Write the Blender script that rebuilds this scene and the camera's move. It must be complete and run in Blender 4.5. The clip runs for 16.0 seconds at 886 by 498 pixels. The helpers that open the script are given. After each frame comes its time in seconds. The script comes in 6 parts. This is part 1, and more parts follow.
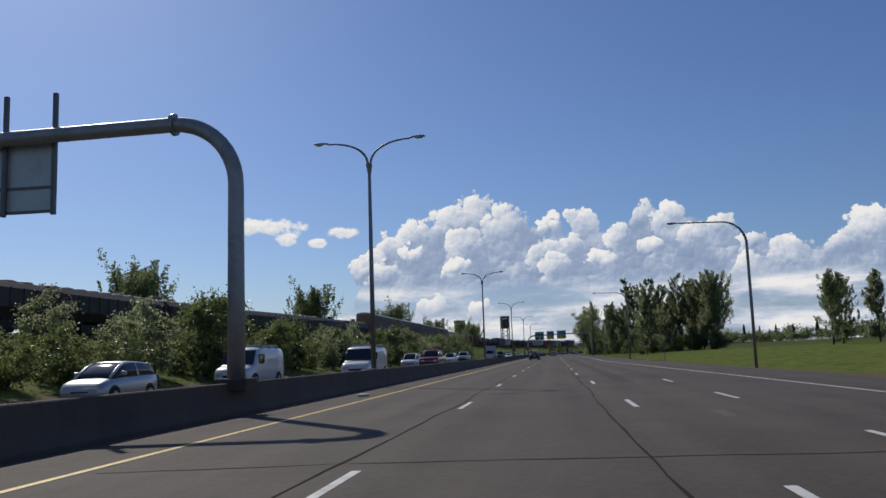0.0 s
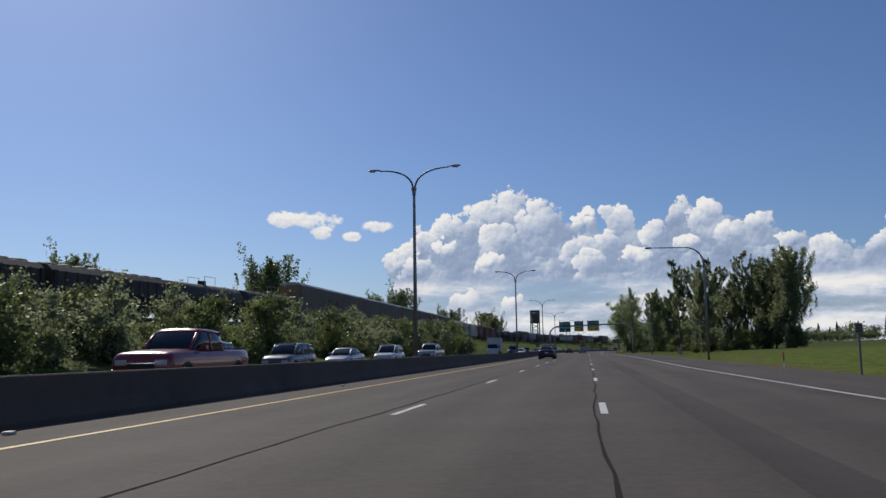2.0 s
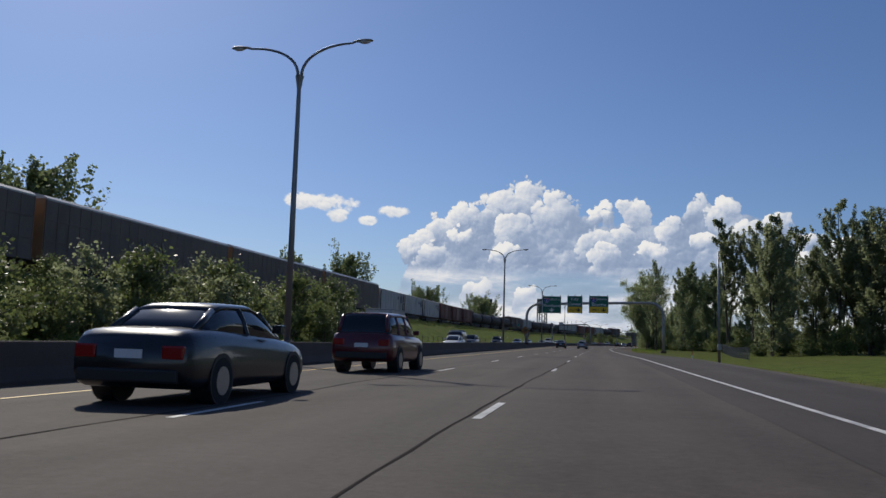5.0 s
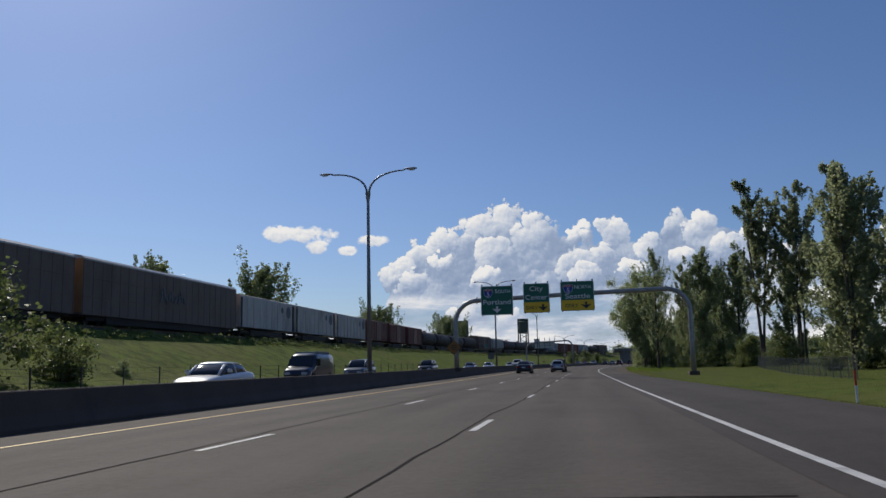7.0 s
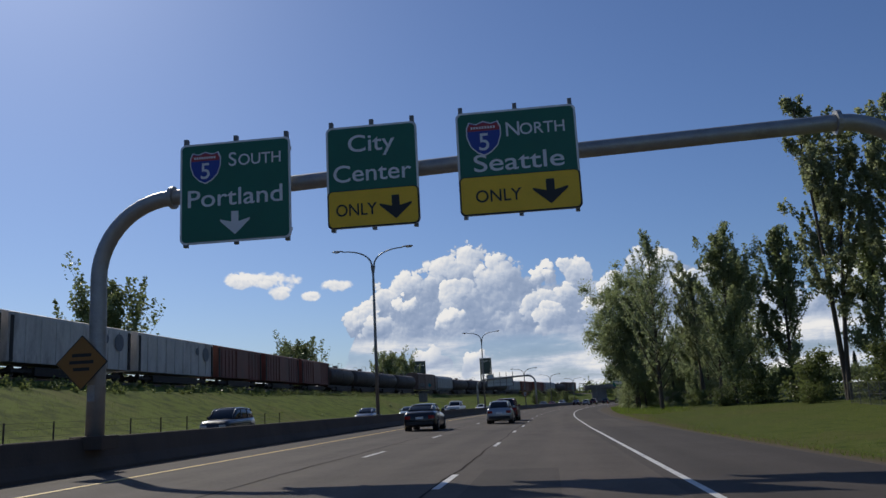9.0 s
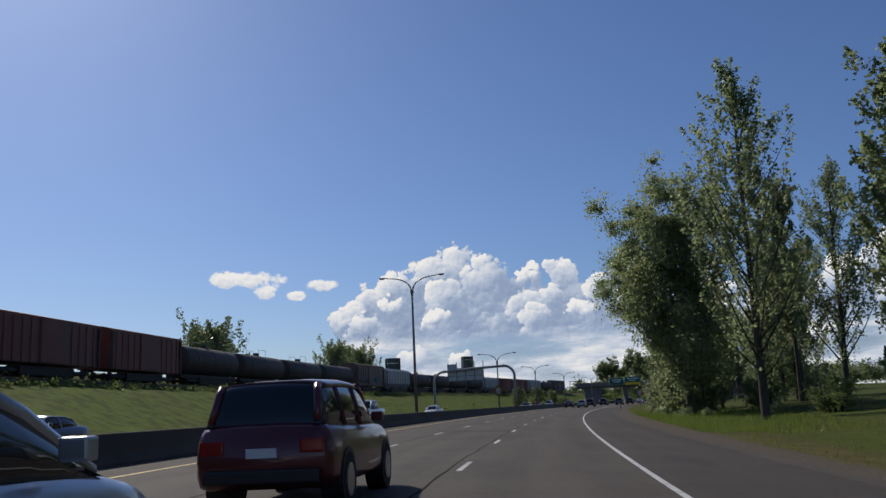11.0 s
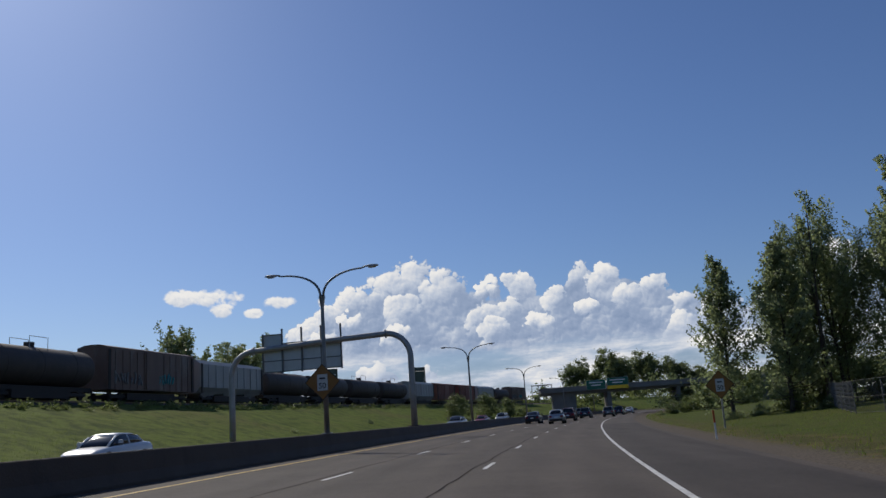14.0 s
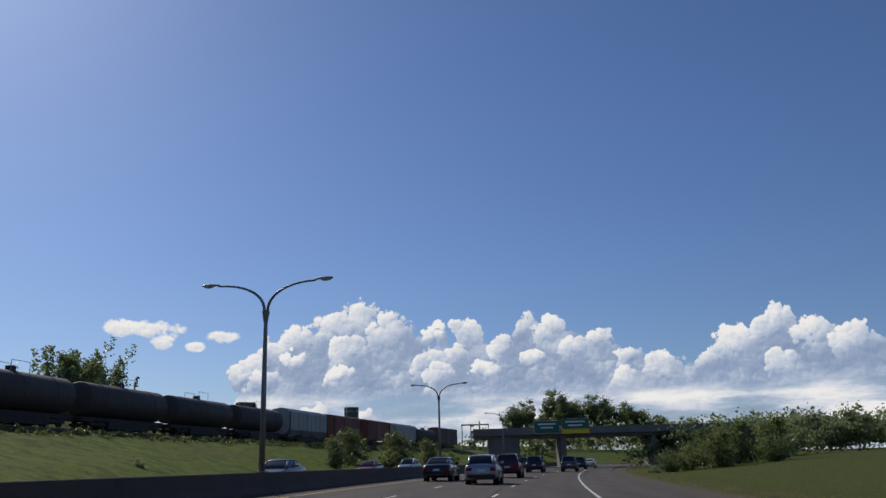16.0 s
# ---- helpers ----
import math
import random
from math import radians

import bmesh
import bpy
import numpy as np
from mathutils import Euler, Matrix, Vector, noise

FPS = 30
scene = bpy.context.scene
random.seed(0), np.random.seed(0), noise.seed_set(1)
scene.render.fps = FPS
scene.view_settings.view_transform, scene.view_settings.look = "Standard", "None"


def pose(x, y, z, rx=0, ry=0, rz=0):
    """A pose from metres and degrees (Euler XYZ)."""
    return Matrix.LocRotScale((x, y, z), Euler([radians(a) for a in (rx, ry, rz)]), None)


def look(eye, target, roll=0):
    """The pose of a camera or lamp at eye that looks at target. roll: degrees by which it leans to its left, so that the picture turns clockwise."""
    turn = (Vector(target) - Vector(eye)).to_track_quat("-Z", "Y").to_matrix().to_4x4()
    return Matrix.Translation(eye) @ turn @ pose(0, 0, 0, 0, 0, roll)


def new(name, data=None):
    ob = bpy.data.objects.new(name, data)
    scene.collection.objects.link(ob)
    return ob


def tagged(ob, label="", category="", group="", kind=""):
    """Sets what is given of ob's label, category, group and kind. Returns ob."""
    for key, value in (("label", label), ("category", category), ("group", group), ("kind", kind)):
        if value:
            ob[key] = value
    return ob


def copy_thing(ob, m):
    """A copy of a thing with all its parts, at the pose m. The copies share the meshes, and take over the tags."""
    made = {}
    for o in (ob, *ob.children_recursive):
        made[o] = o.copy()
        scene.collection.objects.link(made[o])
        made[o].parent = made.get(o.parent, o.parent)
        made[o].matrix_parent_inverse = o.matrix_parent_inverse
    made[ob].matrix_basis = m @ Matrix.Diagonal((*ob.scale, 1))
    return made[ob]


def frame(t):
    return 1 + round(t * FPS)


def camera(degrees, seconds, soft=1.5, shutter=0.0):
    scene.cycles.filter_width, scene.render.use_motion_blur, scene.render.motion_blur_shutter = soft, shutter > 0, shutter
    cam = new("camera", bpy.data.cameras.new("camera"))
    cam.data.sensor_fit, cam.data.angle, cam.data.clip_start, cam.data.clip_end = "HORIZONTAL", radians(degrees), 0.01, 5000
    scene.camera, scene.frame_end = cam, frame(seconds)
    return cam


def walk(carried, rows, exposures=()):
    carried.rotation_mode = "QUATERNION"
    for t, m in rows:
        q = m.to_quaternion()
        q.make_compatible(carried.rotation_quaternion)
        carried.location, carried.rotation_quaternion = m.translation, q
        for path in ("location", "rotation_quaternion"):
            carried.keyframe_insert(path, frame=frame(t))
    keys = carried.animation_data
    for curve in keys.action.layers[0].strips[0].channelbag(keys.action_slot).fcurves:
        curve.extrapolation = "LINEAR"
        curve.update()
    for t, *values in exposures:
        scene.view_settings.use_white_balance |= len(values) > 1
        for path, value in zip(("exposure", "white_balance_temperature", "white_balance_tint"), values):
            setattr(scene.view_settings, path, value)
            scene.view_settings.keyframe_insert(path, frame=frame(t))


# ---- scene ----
cam = camera(56.0, 16.0)
PATH = [
    (0, (6.007, 3.920, 1.306), (5.7549, 5.8882, 1.5606), -1.94),
    (0.5, (6.149, 17.600, 1.254), (5.8732, 19.5657, 1.4953), -0.41),
    (1, (6.453, 34.214, 1.240), (6.1690, 36.1792, 1.4765), -1.45),
    (1.5, (6.680, 48.540, 1.146), (6.3653, 50.5007, 1.3841), -0.65),
    (2, (6.922, 63.047, 1.075), (6.5895, 65.0036, 1.3189), -0.91),
    (2.5, (7.219, 76.623, 1.039), (6.8835, 78.5806, 1.2706), 0.65),
    (3, (7.581, 90.910, 1.051), (7.2414, 92.8671, 1.2853), 1.99),
    (3.5, (7.894, 104.623, 1.012), (7.5530, 106.5845, 1.2066), 1.50),
    (4, (8.183, 118.828, 1.041), (7.8302, 120.7864, 1.2386), 3.40),
    (6.5, (8.823, 187.653, 1.088), (8.4481, 189.6017, 1.3402), -2.03),
    (7, (8.892, 200.889, 1.116), (8.5707, 202.8435, 1.3923), -1.24),
    (7.5, (8.978, 213.566, 1.108), (8.6752, 215.5221, 1.3969), -1.94),
    (8, (8.980, 227.545, 1.115), (8.7141, 229.5020, 1.4313), -2.23),
    (8.5, (9.016, 240.694, 1.108), (8.7662, 242.6447, 1.4732), -2.75),
    (9, (8.946, 254.544, 1.125), (8.7169, 256.4950, 1.4992), -2.93),
    (11.5, (8.945, 324.508, 1.119), (8.7576, 326.4635, 1.4937), -2.88),
    (12, (9.314, 338.830, 1.078), (9.1381, 340.7857, 1.4580), -4.35),
    (12.5, (9.678, 351.686, 1.112), (9.5199, 353.6428, 1.4944), -2.96),
    (13, (10.194, 364.433, 1.069), (10.0570, 366.3893, 1.4634), -3.91),
    (13.5, (10.808, 376.585, 1.069), (10.6941, 378.5411, 1.4690), -3.95),
    (14, (11.544, 389.729, 1.059), (11.4498, 391.6859, 1.4623), -3.99),
    (14.5, (12.468, 401.805, 1.062), (12.3860, 403.7621, 1.4688), -4.47),
    (15, (13.463, 414.598, 1.141), (13.3963, 416.5545, 1.5509), -2.42),
    (15.5, (14.562, 426.940, 1.099), (14.4988, 428.8888, 1.5458), -2.98),
    (16, (15.891, 440.384, 0.957), (15.9200, 442.3196, 1.4580), -1.54),
]
walk(cam, [(t, look(eye, target, roll)) for t, eye, target, roll in PATH])

# ---------------------------------------------------------------- light
SUN_AZ, SUN_EL = radians(-38.0), radians(38.5)      # azimuth clockwise from +y
scene.view_settings.exposure = -0.35


class Nodes:
    """Small helper for building node trees."""

    def __init__(self, tree):
        self.t = tree
        tree.nodes.clear()

    def add(self, kind, **props):
        n = self.t.nodes.new(kind)
        ins = props.pop("ins", {})
        if "operation" in props:
            n.operation = props["operation"]
        if "data_type" in props:
            n.data_type = props["data_type"]
        if "blend_type" in props:
            n.blend_type = props["blend_type"]
        if "noise_dimensions" in props:
            n.noise_dimensions = props["noise_dimensions"]
        if "feature" in props:
            n.feature = props["feature"]
        for key, v in ins.items():
            s = n.inputs[key]
            if hasattr(v, "is_output"):
                self.t.links.new(v, s)
            else:
                s.default_value = v
        return n

    def math(self, op, a, b=0.0, c=None, clamp=False):
        ins = {0: a, 1: b}
        if c is not None:
            ins[2] = c
        n = self.add("ShaderNodeMath", operation=op, ins=ins)
        n.use_clamp = clamp
        return n.outputs[0]

    def smooth(self, x, lo, hi):
        n = self.add("ShaderNodeMapRange", ins={0: x, 1: lo, 2: hi, 3: 0.0, 4: 1.0})
        n.interpolation_type = "SMOOTHSTEP"
        return n.outputs[0]

    def mix(self, f, a, b):
        n = self.add("ShaderNodeMix", data_type="RGBA", ins={0: f, 6: a, 7: b})
        return n.outputs[2]

    def ramp(self, f, stops):
        n = self.add("ShaderNodeValToRGB", ins={0: f})
        e = n.color_ramp.elements
        while len(e) > 1:
            e.remove(e[-1])
        for i, (p, c) in enumerate(stops):
            k = e[0] if i == 0 else e.new(p)
            k.position = p
            k.color = (*c, 1) if len(c) == 3 else c
        return n.outputs[0]


def build_world():
    world = bpy.data.worlds.new("sky")
    scene.world = world
    world.use_nodes = True
    N = Nodes(world.node_tree)
    sky = N.t.nodes.new("ShaderNodeTexSky")
    sky.sky_type, sky.sun_disc = "NISHITA", False
    sky.sun_elevation, sky.sun_rotation = SUN_EL, SUN_AZ
    sky.altitude, sky.air_density, sky.dust_density, sky.ozone_density = 50, 1.0, 0.6, 2.5
    co = N.add("ShaderNodeTexCoord").outputs["Generated"]
    sep = N.add("ShaderNodeSeparateXYZ", ins={0: co})
    az = N.math("MULTIPLY", N.math("ARCTAN2", sep.outputs[0], sep.outputs[1]), 57.2958)
    el = N.math("MULTIPLY", N.math("ARCSINE", sep.outputs[2]), 57.2958)

    # cumulus bank: height in degrees of its hazy back over the azimuth
    bank = [(-60, 2.0), (-40, 2.4), (-25, 2.6), (-15.5, 2.8), (-13.7, 3.4), (-12.9, 6.0), (-11.0, 7.8), (-9.0, 8.7), (-6.6, 9.9), (-5.0, 10.3), (-3.4, 10.0), (-1.4, 8.9), (1.2, 8.2), (2.6, 8.7), (4.5, 8.3), (6.5, 9.4),
            (8.5, 9.0), (11.4, 8.2), (14.5, 6.6), (17.7, 6.1), (20.0, 7.6), (22.7, 8.7), (25.3, 7.8), (28.8, 6.4), (45, 6.0), (75, 4.0)]
    u = N.math("DIVIDE", N.math("ADD", az, 60.0), 135.0, clamp=True)
    skyline = N.math("MULTIPLY", N.ramp(u, [((a + 60) / 135, (h / 12,) * 3) for a, h in bank]), 12.0)
    dome = N.add("ShaderNodeCombineXYZ", ins={0: az, 1: el, 2: 0.0}).outputs[0]

    def wander(vec, scale, reach, detail=4.0):
        """The place vec, shifted about by up to some degrees."""
        c = N.add("ShaderNodeTexNoise", ins={"Vector": vec, "Scale": scale, "Detail": detail, "Roughness": 0.55}).outputs["Color"]
        c = N.add("ShaderNodeVectorMath", operation="SUBTRACT", ins={0: c, 1: (0.5, 0.5, 0.5)}).outputs[0]
        c = N.add("ShaderNodeVectorMath", operation="MULTIPLY", ins={0: c, 1: (reach, reach * 0.8, 0.0)}).outputs[0]
        return N.add("ShaderNodeVectorMath", operation="ADD", ins={0: vec, 1: c}).outputs[0]

    def billow(vec):
        """Rounded lumps at four sizes, about 0 on average."""
        total = -0.78
        for scale, amp in ((0.62, 0.42), (1.35, 0.30), (3.0, 0.15), (7.0, 0.05)):
            d = N.add("ShaderNodeTexVoronoi", feature="SMOOTH_F1", ins={"Vector": vec, "Scale": scale, "Smoothness": 0.08}).outputs["Distance"]
            lump = N.math("SQRT", N.math("MAXIMUM", N.math("SUBTRACT", 1.0, N.math("MULTIPLY", d, d)), 0.0))
            total = N.math("ADD", N.math("MULTIPLY", lump, amp), total)
        return total

    # the bank's heaps from the back to the front: azimuth, elevation, radius
    HEAPS = ((-4.9, 9.1, 1.9), (-6.8, 8.7, 1.7), (-2.9, 8.7, 1.7), (-9.0, 8.0, 1.4), (-10.6, 7.3, 1.5), (-12.3, 6.0, 1.4), (0.1, 8.6, 1.0), (2.6, 8.3, 1.35), (6.4, 8.7, 1.35), (8.3, 8.3, 1.4), (11.3, 7.7, 1.1),
             (13.2, 6.4, 1.1), (4.9, 7.3, 1.3), (9.6, 7.1, 1.2), (22.5, 7.9, 1.6), (20.4, 6.9, 1.5), (24.9, 7.0, 1.5), (18.8, 6.1, 1.3), (15.6, 5.7, 1.3), (27.2, 6.2, 1.6), (-5.9, 7.2, 1.4), (1.6, 7.0, 1.2),
             (-0.3, 6.4, 1.5), (-11.4, 5.4, 1.3), (7.0, 6.8, 0.9), (0.2, 5.4, 1.2), (-6.3, 6.0, 1.0), (-9.3, 7.0, 0.8), (3.5, 6.3, 0.9), (23.0, 5.3, 1.5), (13.0, 5.0, 1.2), (-8.0, 3.0, 1.5), (-4.6, 2.8, 1.3))

    lumpy = wander(dome, 0.7, 1.1)
    here = billow(lumpy)
    there = billow(N.add("ShaderNodeVectorMath", operation="ADD", ins={0: lumpy, 1: (-0.10, 0.17, 0.0)}).outputs[0])
    lit = N.math("MULTIPLY", N.math("SUBTRACT", here, there), 1.25)
    rough = N.math("MULTIPLY", here, 2.7)
    edge = N.math("SUBTRACT", N.math("ADD", skyline, N.math("SUBTRACT", N.math("MULTIPLY", here, 2.4), 0.15)), el)
    cover = N.smooth(edge, -0.05, 0.35)
    low = N.add("ShaderNodeTexNoise", ins={"Vector": N.add("ShaderNodeCombineXYZ", ins={0: N.math("MULTIPLY", az, 0.13), 1: N.math("MULTIPLY", el, 0.62), 2: 3.7}).outputs[0],
                                            "Scale": 1.0, "Detail": 6.0, "Roughness": 0.6}).outputs["Fac"]
    flat = N.smooth(el, 5.2, 4.0)
    patch = N.add("ShaderNodeTexNoise", ins={"Vector": dome, "Scale": 0.42, "Detail": 5.0, "Roughness": 0.55}).outputs["Fac"]
    shade = N.math("ADD", 0.35, N.math("MULTIPLY", N.math("SUBTRACT", patch, 0.5), 1.0))
    # layers towards the horizon, with streaks of blue between them
    layered = N.math("ADD", 0.62, N.math("MULTIPLY", N.math("SUBTRACT", low, 0.5), 2.4))
    shade = N.math("ADD", shade, N.math("MULTIPLY", N.math("SUBTRACT", layered, shade), flat))
    gap = N.math("MULTIPLY", N.smooth(low, 0.54, 0.40), flat)
    cover = N.math("MULTIPLY", cover, N.math("SUBTRACT", 1.0, N.math("MULTIPLY", gap, 0.55)))
    # light and shade on the heaps: bright where they face the sun, melting into the shade below them
    drift = wander(dome, 0.6, 2.6, 6.0)
    for ca, ce, r in HEAPS:
        q = N.add("ShaderNodeVectorMath", operation="SUBTRACT", ins={0: drift, 1: (ca, ce, 0.0)}).outputs[0]
        q = N.add("ShaderNodeVectorMath", operation="SCALE", ins={0: q, 3: 1.0 / r}).outputs[0]
        dist = N.add("ShaderNodeVectorMath", operation="DOT_PRODUCT", ins={0: q, 1: q}).outputs["Value"]
        slope = N.add("ShaderNodeVectorMath", operation="DOT_PRODUCT", ins={0: q, 1: (-0.42, 0.90, 0.0)}).outputs["Value"]
        body = N.math("SUBTRACT", N.math("ADD", 1.0, rough), dist)
        cover = N.math("MAXIMUM", cover, N.math("MULTIPLY", N.smooth(body, 0.0, 0.14), N.smooth(slope, -1.0, -0.5)))
        front = N.math("MULTIPLY", N.smooth(body, 0.0, 0.22), N.smooth(slope, -0.45, 0.25))
        face = N.math("ADD", N.math("ADD", 0.74 if r < 1.05 else 0.52, N.math("MULTIPLY", N.math("SUBTRACT", patch, 0.5), 0.5)), N.math("MULTIPLY", slope, 0.50))
        shade = N.math("ADD", shade, N.math("MULTIPLY", N.math("SUBTRACT", face, shade), front))
    # small clouds beside the bank
    for ca, ce, wa, we in ((-20.6, 9.05, 1.5, 0.55), (-18.2, 9.0, 1.75, 0.65), (-18.0, 8.3, 0.8, 0.65), (-14.0, 8.5, 1.5, 0.5), (-15.9, 7.95, 0.8, 0.36)):
        da = N.math("DIVIDE", N.math("SUBTRACT", az, ca), wa)
        de = N.math("DIVIDE", N.math("SUBTRACT", el, ce), we)
        r = N.math("ADD", N.math("MULTIPLY", da, da), N.math("MULTIPLY", de, de))
        ragged = N.math("ADD", N.math("MULTIPLY", here, 2.8), N.math("MULTIPLY", N.math("SUBTRACT", patch, 0.5), 3.0))
        puff = N.math("SUBTRACT", N.math("ADD", 1.0, ragged), r)
        cover = N.math("MAXIMUM", cover, N.smooth(puff, -0.05, 0.5))
        white = N.math("MULTIPLY", N.smooth(puff, -0.3, 0.2), 1.0)
        shade = N.math("ADD", shade, N.math("MULTIPLY", N.math("SUBTRACT", N.math("ADD", 0.86, N.math("MULTIPLY", de, 0.16)), shade), white))
    shade = N.math("ADD", shade, N.math("MULTIPLY", lit, N.math("SUBTRACT", 1.0, N.math("MULTIPLY", flat, 0.7))), clamp=True)
    tint = N.ramp(shade, [(0.0, (0.23, 0.32, 0.50)), (0.35, (0.36, 0.45, 0.63)), (0.62, (0.60, 0.67, 0.80)), (0.95, (1.0, 0.985, 0.965))])
    tinted = N.add("ShaderNodeVectorMath", operation="MULTIPLY", ins={0: sky.outputs[0], 1: (0.74, 0.90, 1.22)}).outputs[0]
    blue = N.add("ShaderNodeBackground", ins={0: tinted, 1: SKY_STRENGTH})
    white = N.add("ShaderNodeBackground", ins={0: tint, 1: CLOUD_STRENGTH})
    mixed = N.add("ShaderNodeMixShader", ins={0: cover, 1: blue.outputs[0], 2: white.outputs[0]})
    out = N.add("ShaderNodeOutputWorld", ins={0: mixed.outputs[0]})
    return out


SKY_STRENGTH, CLOUD_STRENGTH = 0.077, 1.06
build_world()

sun_data = bpy.data.lights.new("sun", "SUN")
sun_data.energy, sun_data.angle, sun_data.color = 3.6, radians(0.55), (1.0, 0.93, 0.80)
sun = new("sun", sun_data)
toward = Vector((math.sin(SUN_AZ) * math.cos(SUN_EL), math.cos(SUN_AZ) * math.cos(SUN_EL), math.sin(SUN_EL)))
sun.matrix_world = look(toward * 50, (0, 0, 0))


# ---------------------------------------------------------------- materials
def material(name, base, rough=0.6, metal=0.0, var=0.25, scale=3.0, fine=40.0, bump=0.0, dirt=None, coat=0.0, spec=0.5, per_object=0.0, stretch=(1, 1, 1)):
    """A painted or natural surface: base colour varied at two scales, with fine relief."""
    m = bpy.data.materials.new(name)
    m.use_nodes = True
    N = Nodes(m.node_tree)
    pos = N.add("ShaderNodeNewGeometry").outputs["Position"]
    if stretch != (1, 1, 1):
        pos = N.add("ShaderNodeVectorMath", operation="MULTIPLY", ins={0: pos, 1: stretch}).outputs[0]
    big = N.add("ShaderNodeTexNoise", ins={"Vector": pos, "Scale": scale, "Detail": 5.0, "Roughness": 0.6}).outputs["Fac"]
    small = N.add("ShaderNodeTexNoise", ins={"Vector": pos, "Scale": fine, "Detail": 3.0}).outputs["Fac"]
    k = N.math("ADD", N.math("MULTIPLY", N.math("SUBTRACT", big, 0.5), 2.2 * var), N.math("MULTIPLY", N.math("SUBTRACT", small, 0.5), 1.2 * var))
    if per_object:
        rnd = N.add("ShaderNodeObjectInfo").outputs["Random"]
        k = N.math("ADD", k, N.math("MULTIPLY", N.math("SUBTRACT", rnd, 0.5), per_object))
    k = N.math("ADD", k, 1.0)
    col = N.add("ShaderNodeVectorMath", operation="SCALE", ins={0: base, 3: k}).outputs[0]
    if dirt:
        f = N.smooth(N.add("ShaderNodeTexNoise", ins={"Vector": pos, "Scale": scale * 0.45, "Detail": 6.0, "Roughness": 0.7}).outputs["Fac"], 0.5, 0.72)
        col = N.mix(N.math("MULTIPLY", f, 0.7), col, (*dirt, 1))
    ins = {"Base Color": col, "Roughness": N.math("ADD", N.math("MULTIPLY", N.math("SUBTRACT", small, 0.5), 0.15), rough), "Metallic": metal, "Specular IOR Level": spec, "Coat Weight": coat}
    b = N.add("ShaderNodeBsdfPrincipled", ins=ins)
    if bump:
        n = N.add("ShaderNodeBump", ins={"Height": small, "Strength": bump, "Distance": 0.02})
        N.t.links.new(n.outputs[0], b.inputs["Normal"])
    N.add("ShaderNodeOutputMaterial", ins={0: b.outputs[0]})
    return m


def glass_dark(name):
    m = bpy.data.materials.new(name)
    m.use_nodes = True
    N = Nodes(m.node_tree)
    b = N.add("ShaderNodeBsdfPrincipled", ins={"Base Color": (0.012, 0.015, 0.017, 1), "Roughness": 0.06, "Specular IOR Level": 0.6})
    N.add("ShaderNodeOutputMaterial", ins={0: b.outputs[0]})
    return m


def asphalt_material(name, base):
    m = bpy.data.materials.new(name)
    m.use_nodes = True
    N = Nodes(m.node_tree)
    pos = N.add("ShaderNodeNewGeometry").outputs["Position"]
    stretched = N.add("ShaderNodeVectorMath", operation="MULTIPLY", ins={0: pos, 1: (0.9, 0.05, 1)}).outputs[0]
    lanes = N.add("ShaderNodeTexNoise", ins={"Vector": stretched, "Scale": 1.2, "Detail": 4.0}).outputs["Fac"]
    blot = N.add("ShaderNodeTexNoise", ins={"Vector": pos, "Scale": 0.35, "Detail": 6.0, "Roughness": 0.65}).outputs["Fac"]
    grit = N.add("ShaderNodeTexNoise", ins={"Vector": pos, "Scale": 55.0, "Detail": 2.0}).outputs["Fac"]
    uv = N.add("ShaderNodeAttribute")
    uv.attribute_name = "lateral"
    lat = uv.outputs["Fac"]
    # dark oily centre and pale wheel tracks across each lane
    wave = N.math("COSINE", N.math("MULTIPLY", lat, 2 * math.pi / 1.83))
    k = N.math("ADD", N.math("MULTIPLY", N.math("SUBTRACT", lanes, 0.5), 0.75), N.math("MULTIPLY", N.math("SUBTRACT", blot, 0.5), 0.7))
    k = N.math("ADD", k, N.math("MULTIPLY", N.math("SUBTRACT", grit, 0.5), 0.5))
    speck = N.add("ShaderNodeTexNoise", ins={"Vector": pos, "Scale": 9.0, "Detail": 4.0, "Roughness": 0.75}).outputs["Fac"]
    k = N.math("ADD", k, N.math("MULTIPLY", N.math("SUBTRACT", speck, 0.5), 0.9))
    stain = N.add("ShaderNodeTexNoise", ins={"Vector": N.add("ShaderNodeVectorMath", operation="MULTIPLY", ins={0: pos, 1: (0.55, 0.12, 1)}).outputs[0], "Scale": 1.0, "Detail": 3.0}).outputs["Fac"]
    k = N.math("SUBTRACT", k, N.math("MULTIPLY", N.smooth(stain, 0.58, 0.72), 0.18))
    k = N.math("ADD", N.math("ADD", k, 1.0), N.math("MULTIPLY", wave, 0.08))
    col = N.add("ShaderNodeVectorMath", operation="SCALE", ins={0: base, 3: k}).outputs[0]
    b = N.add("ShaderNodeBsdfPrincipled", ins={"Base Color": col, "Roughness": 0.85, "Specular IOR Level": 0.25})
    n = N.add("ShaderNodeBump", ins={"Height": grit, "Strength": 0.35, "Distance": 0.01})
    N.t.links.new(n.outputs[0], b.inputs["Normal"])
    N.add("ShaderNodeOutputMaterial", ins={0: b.outputs[0]})
    return m


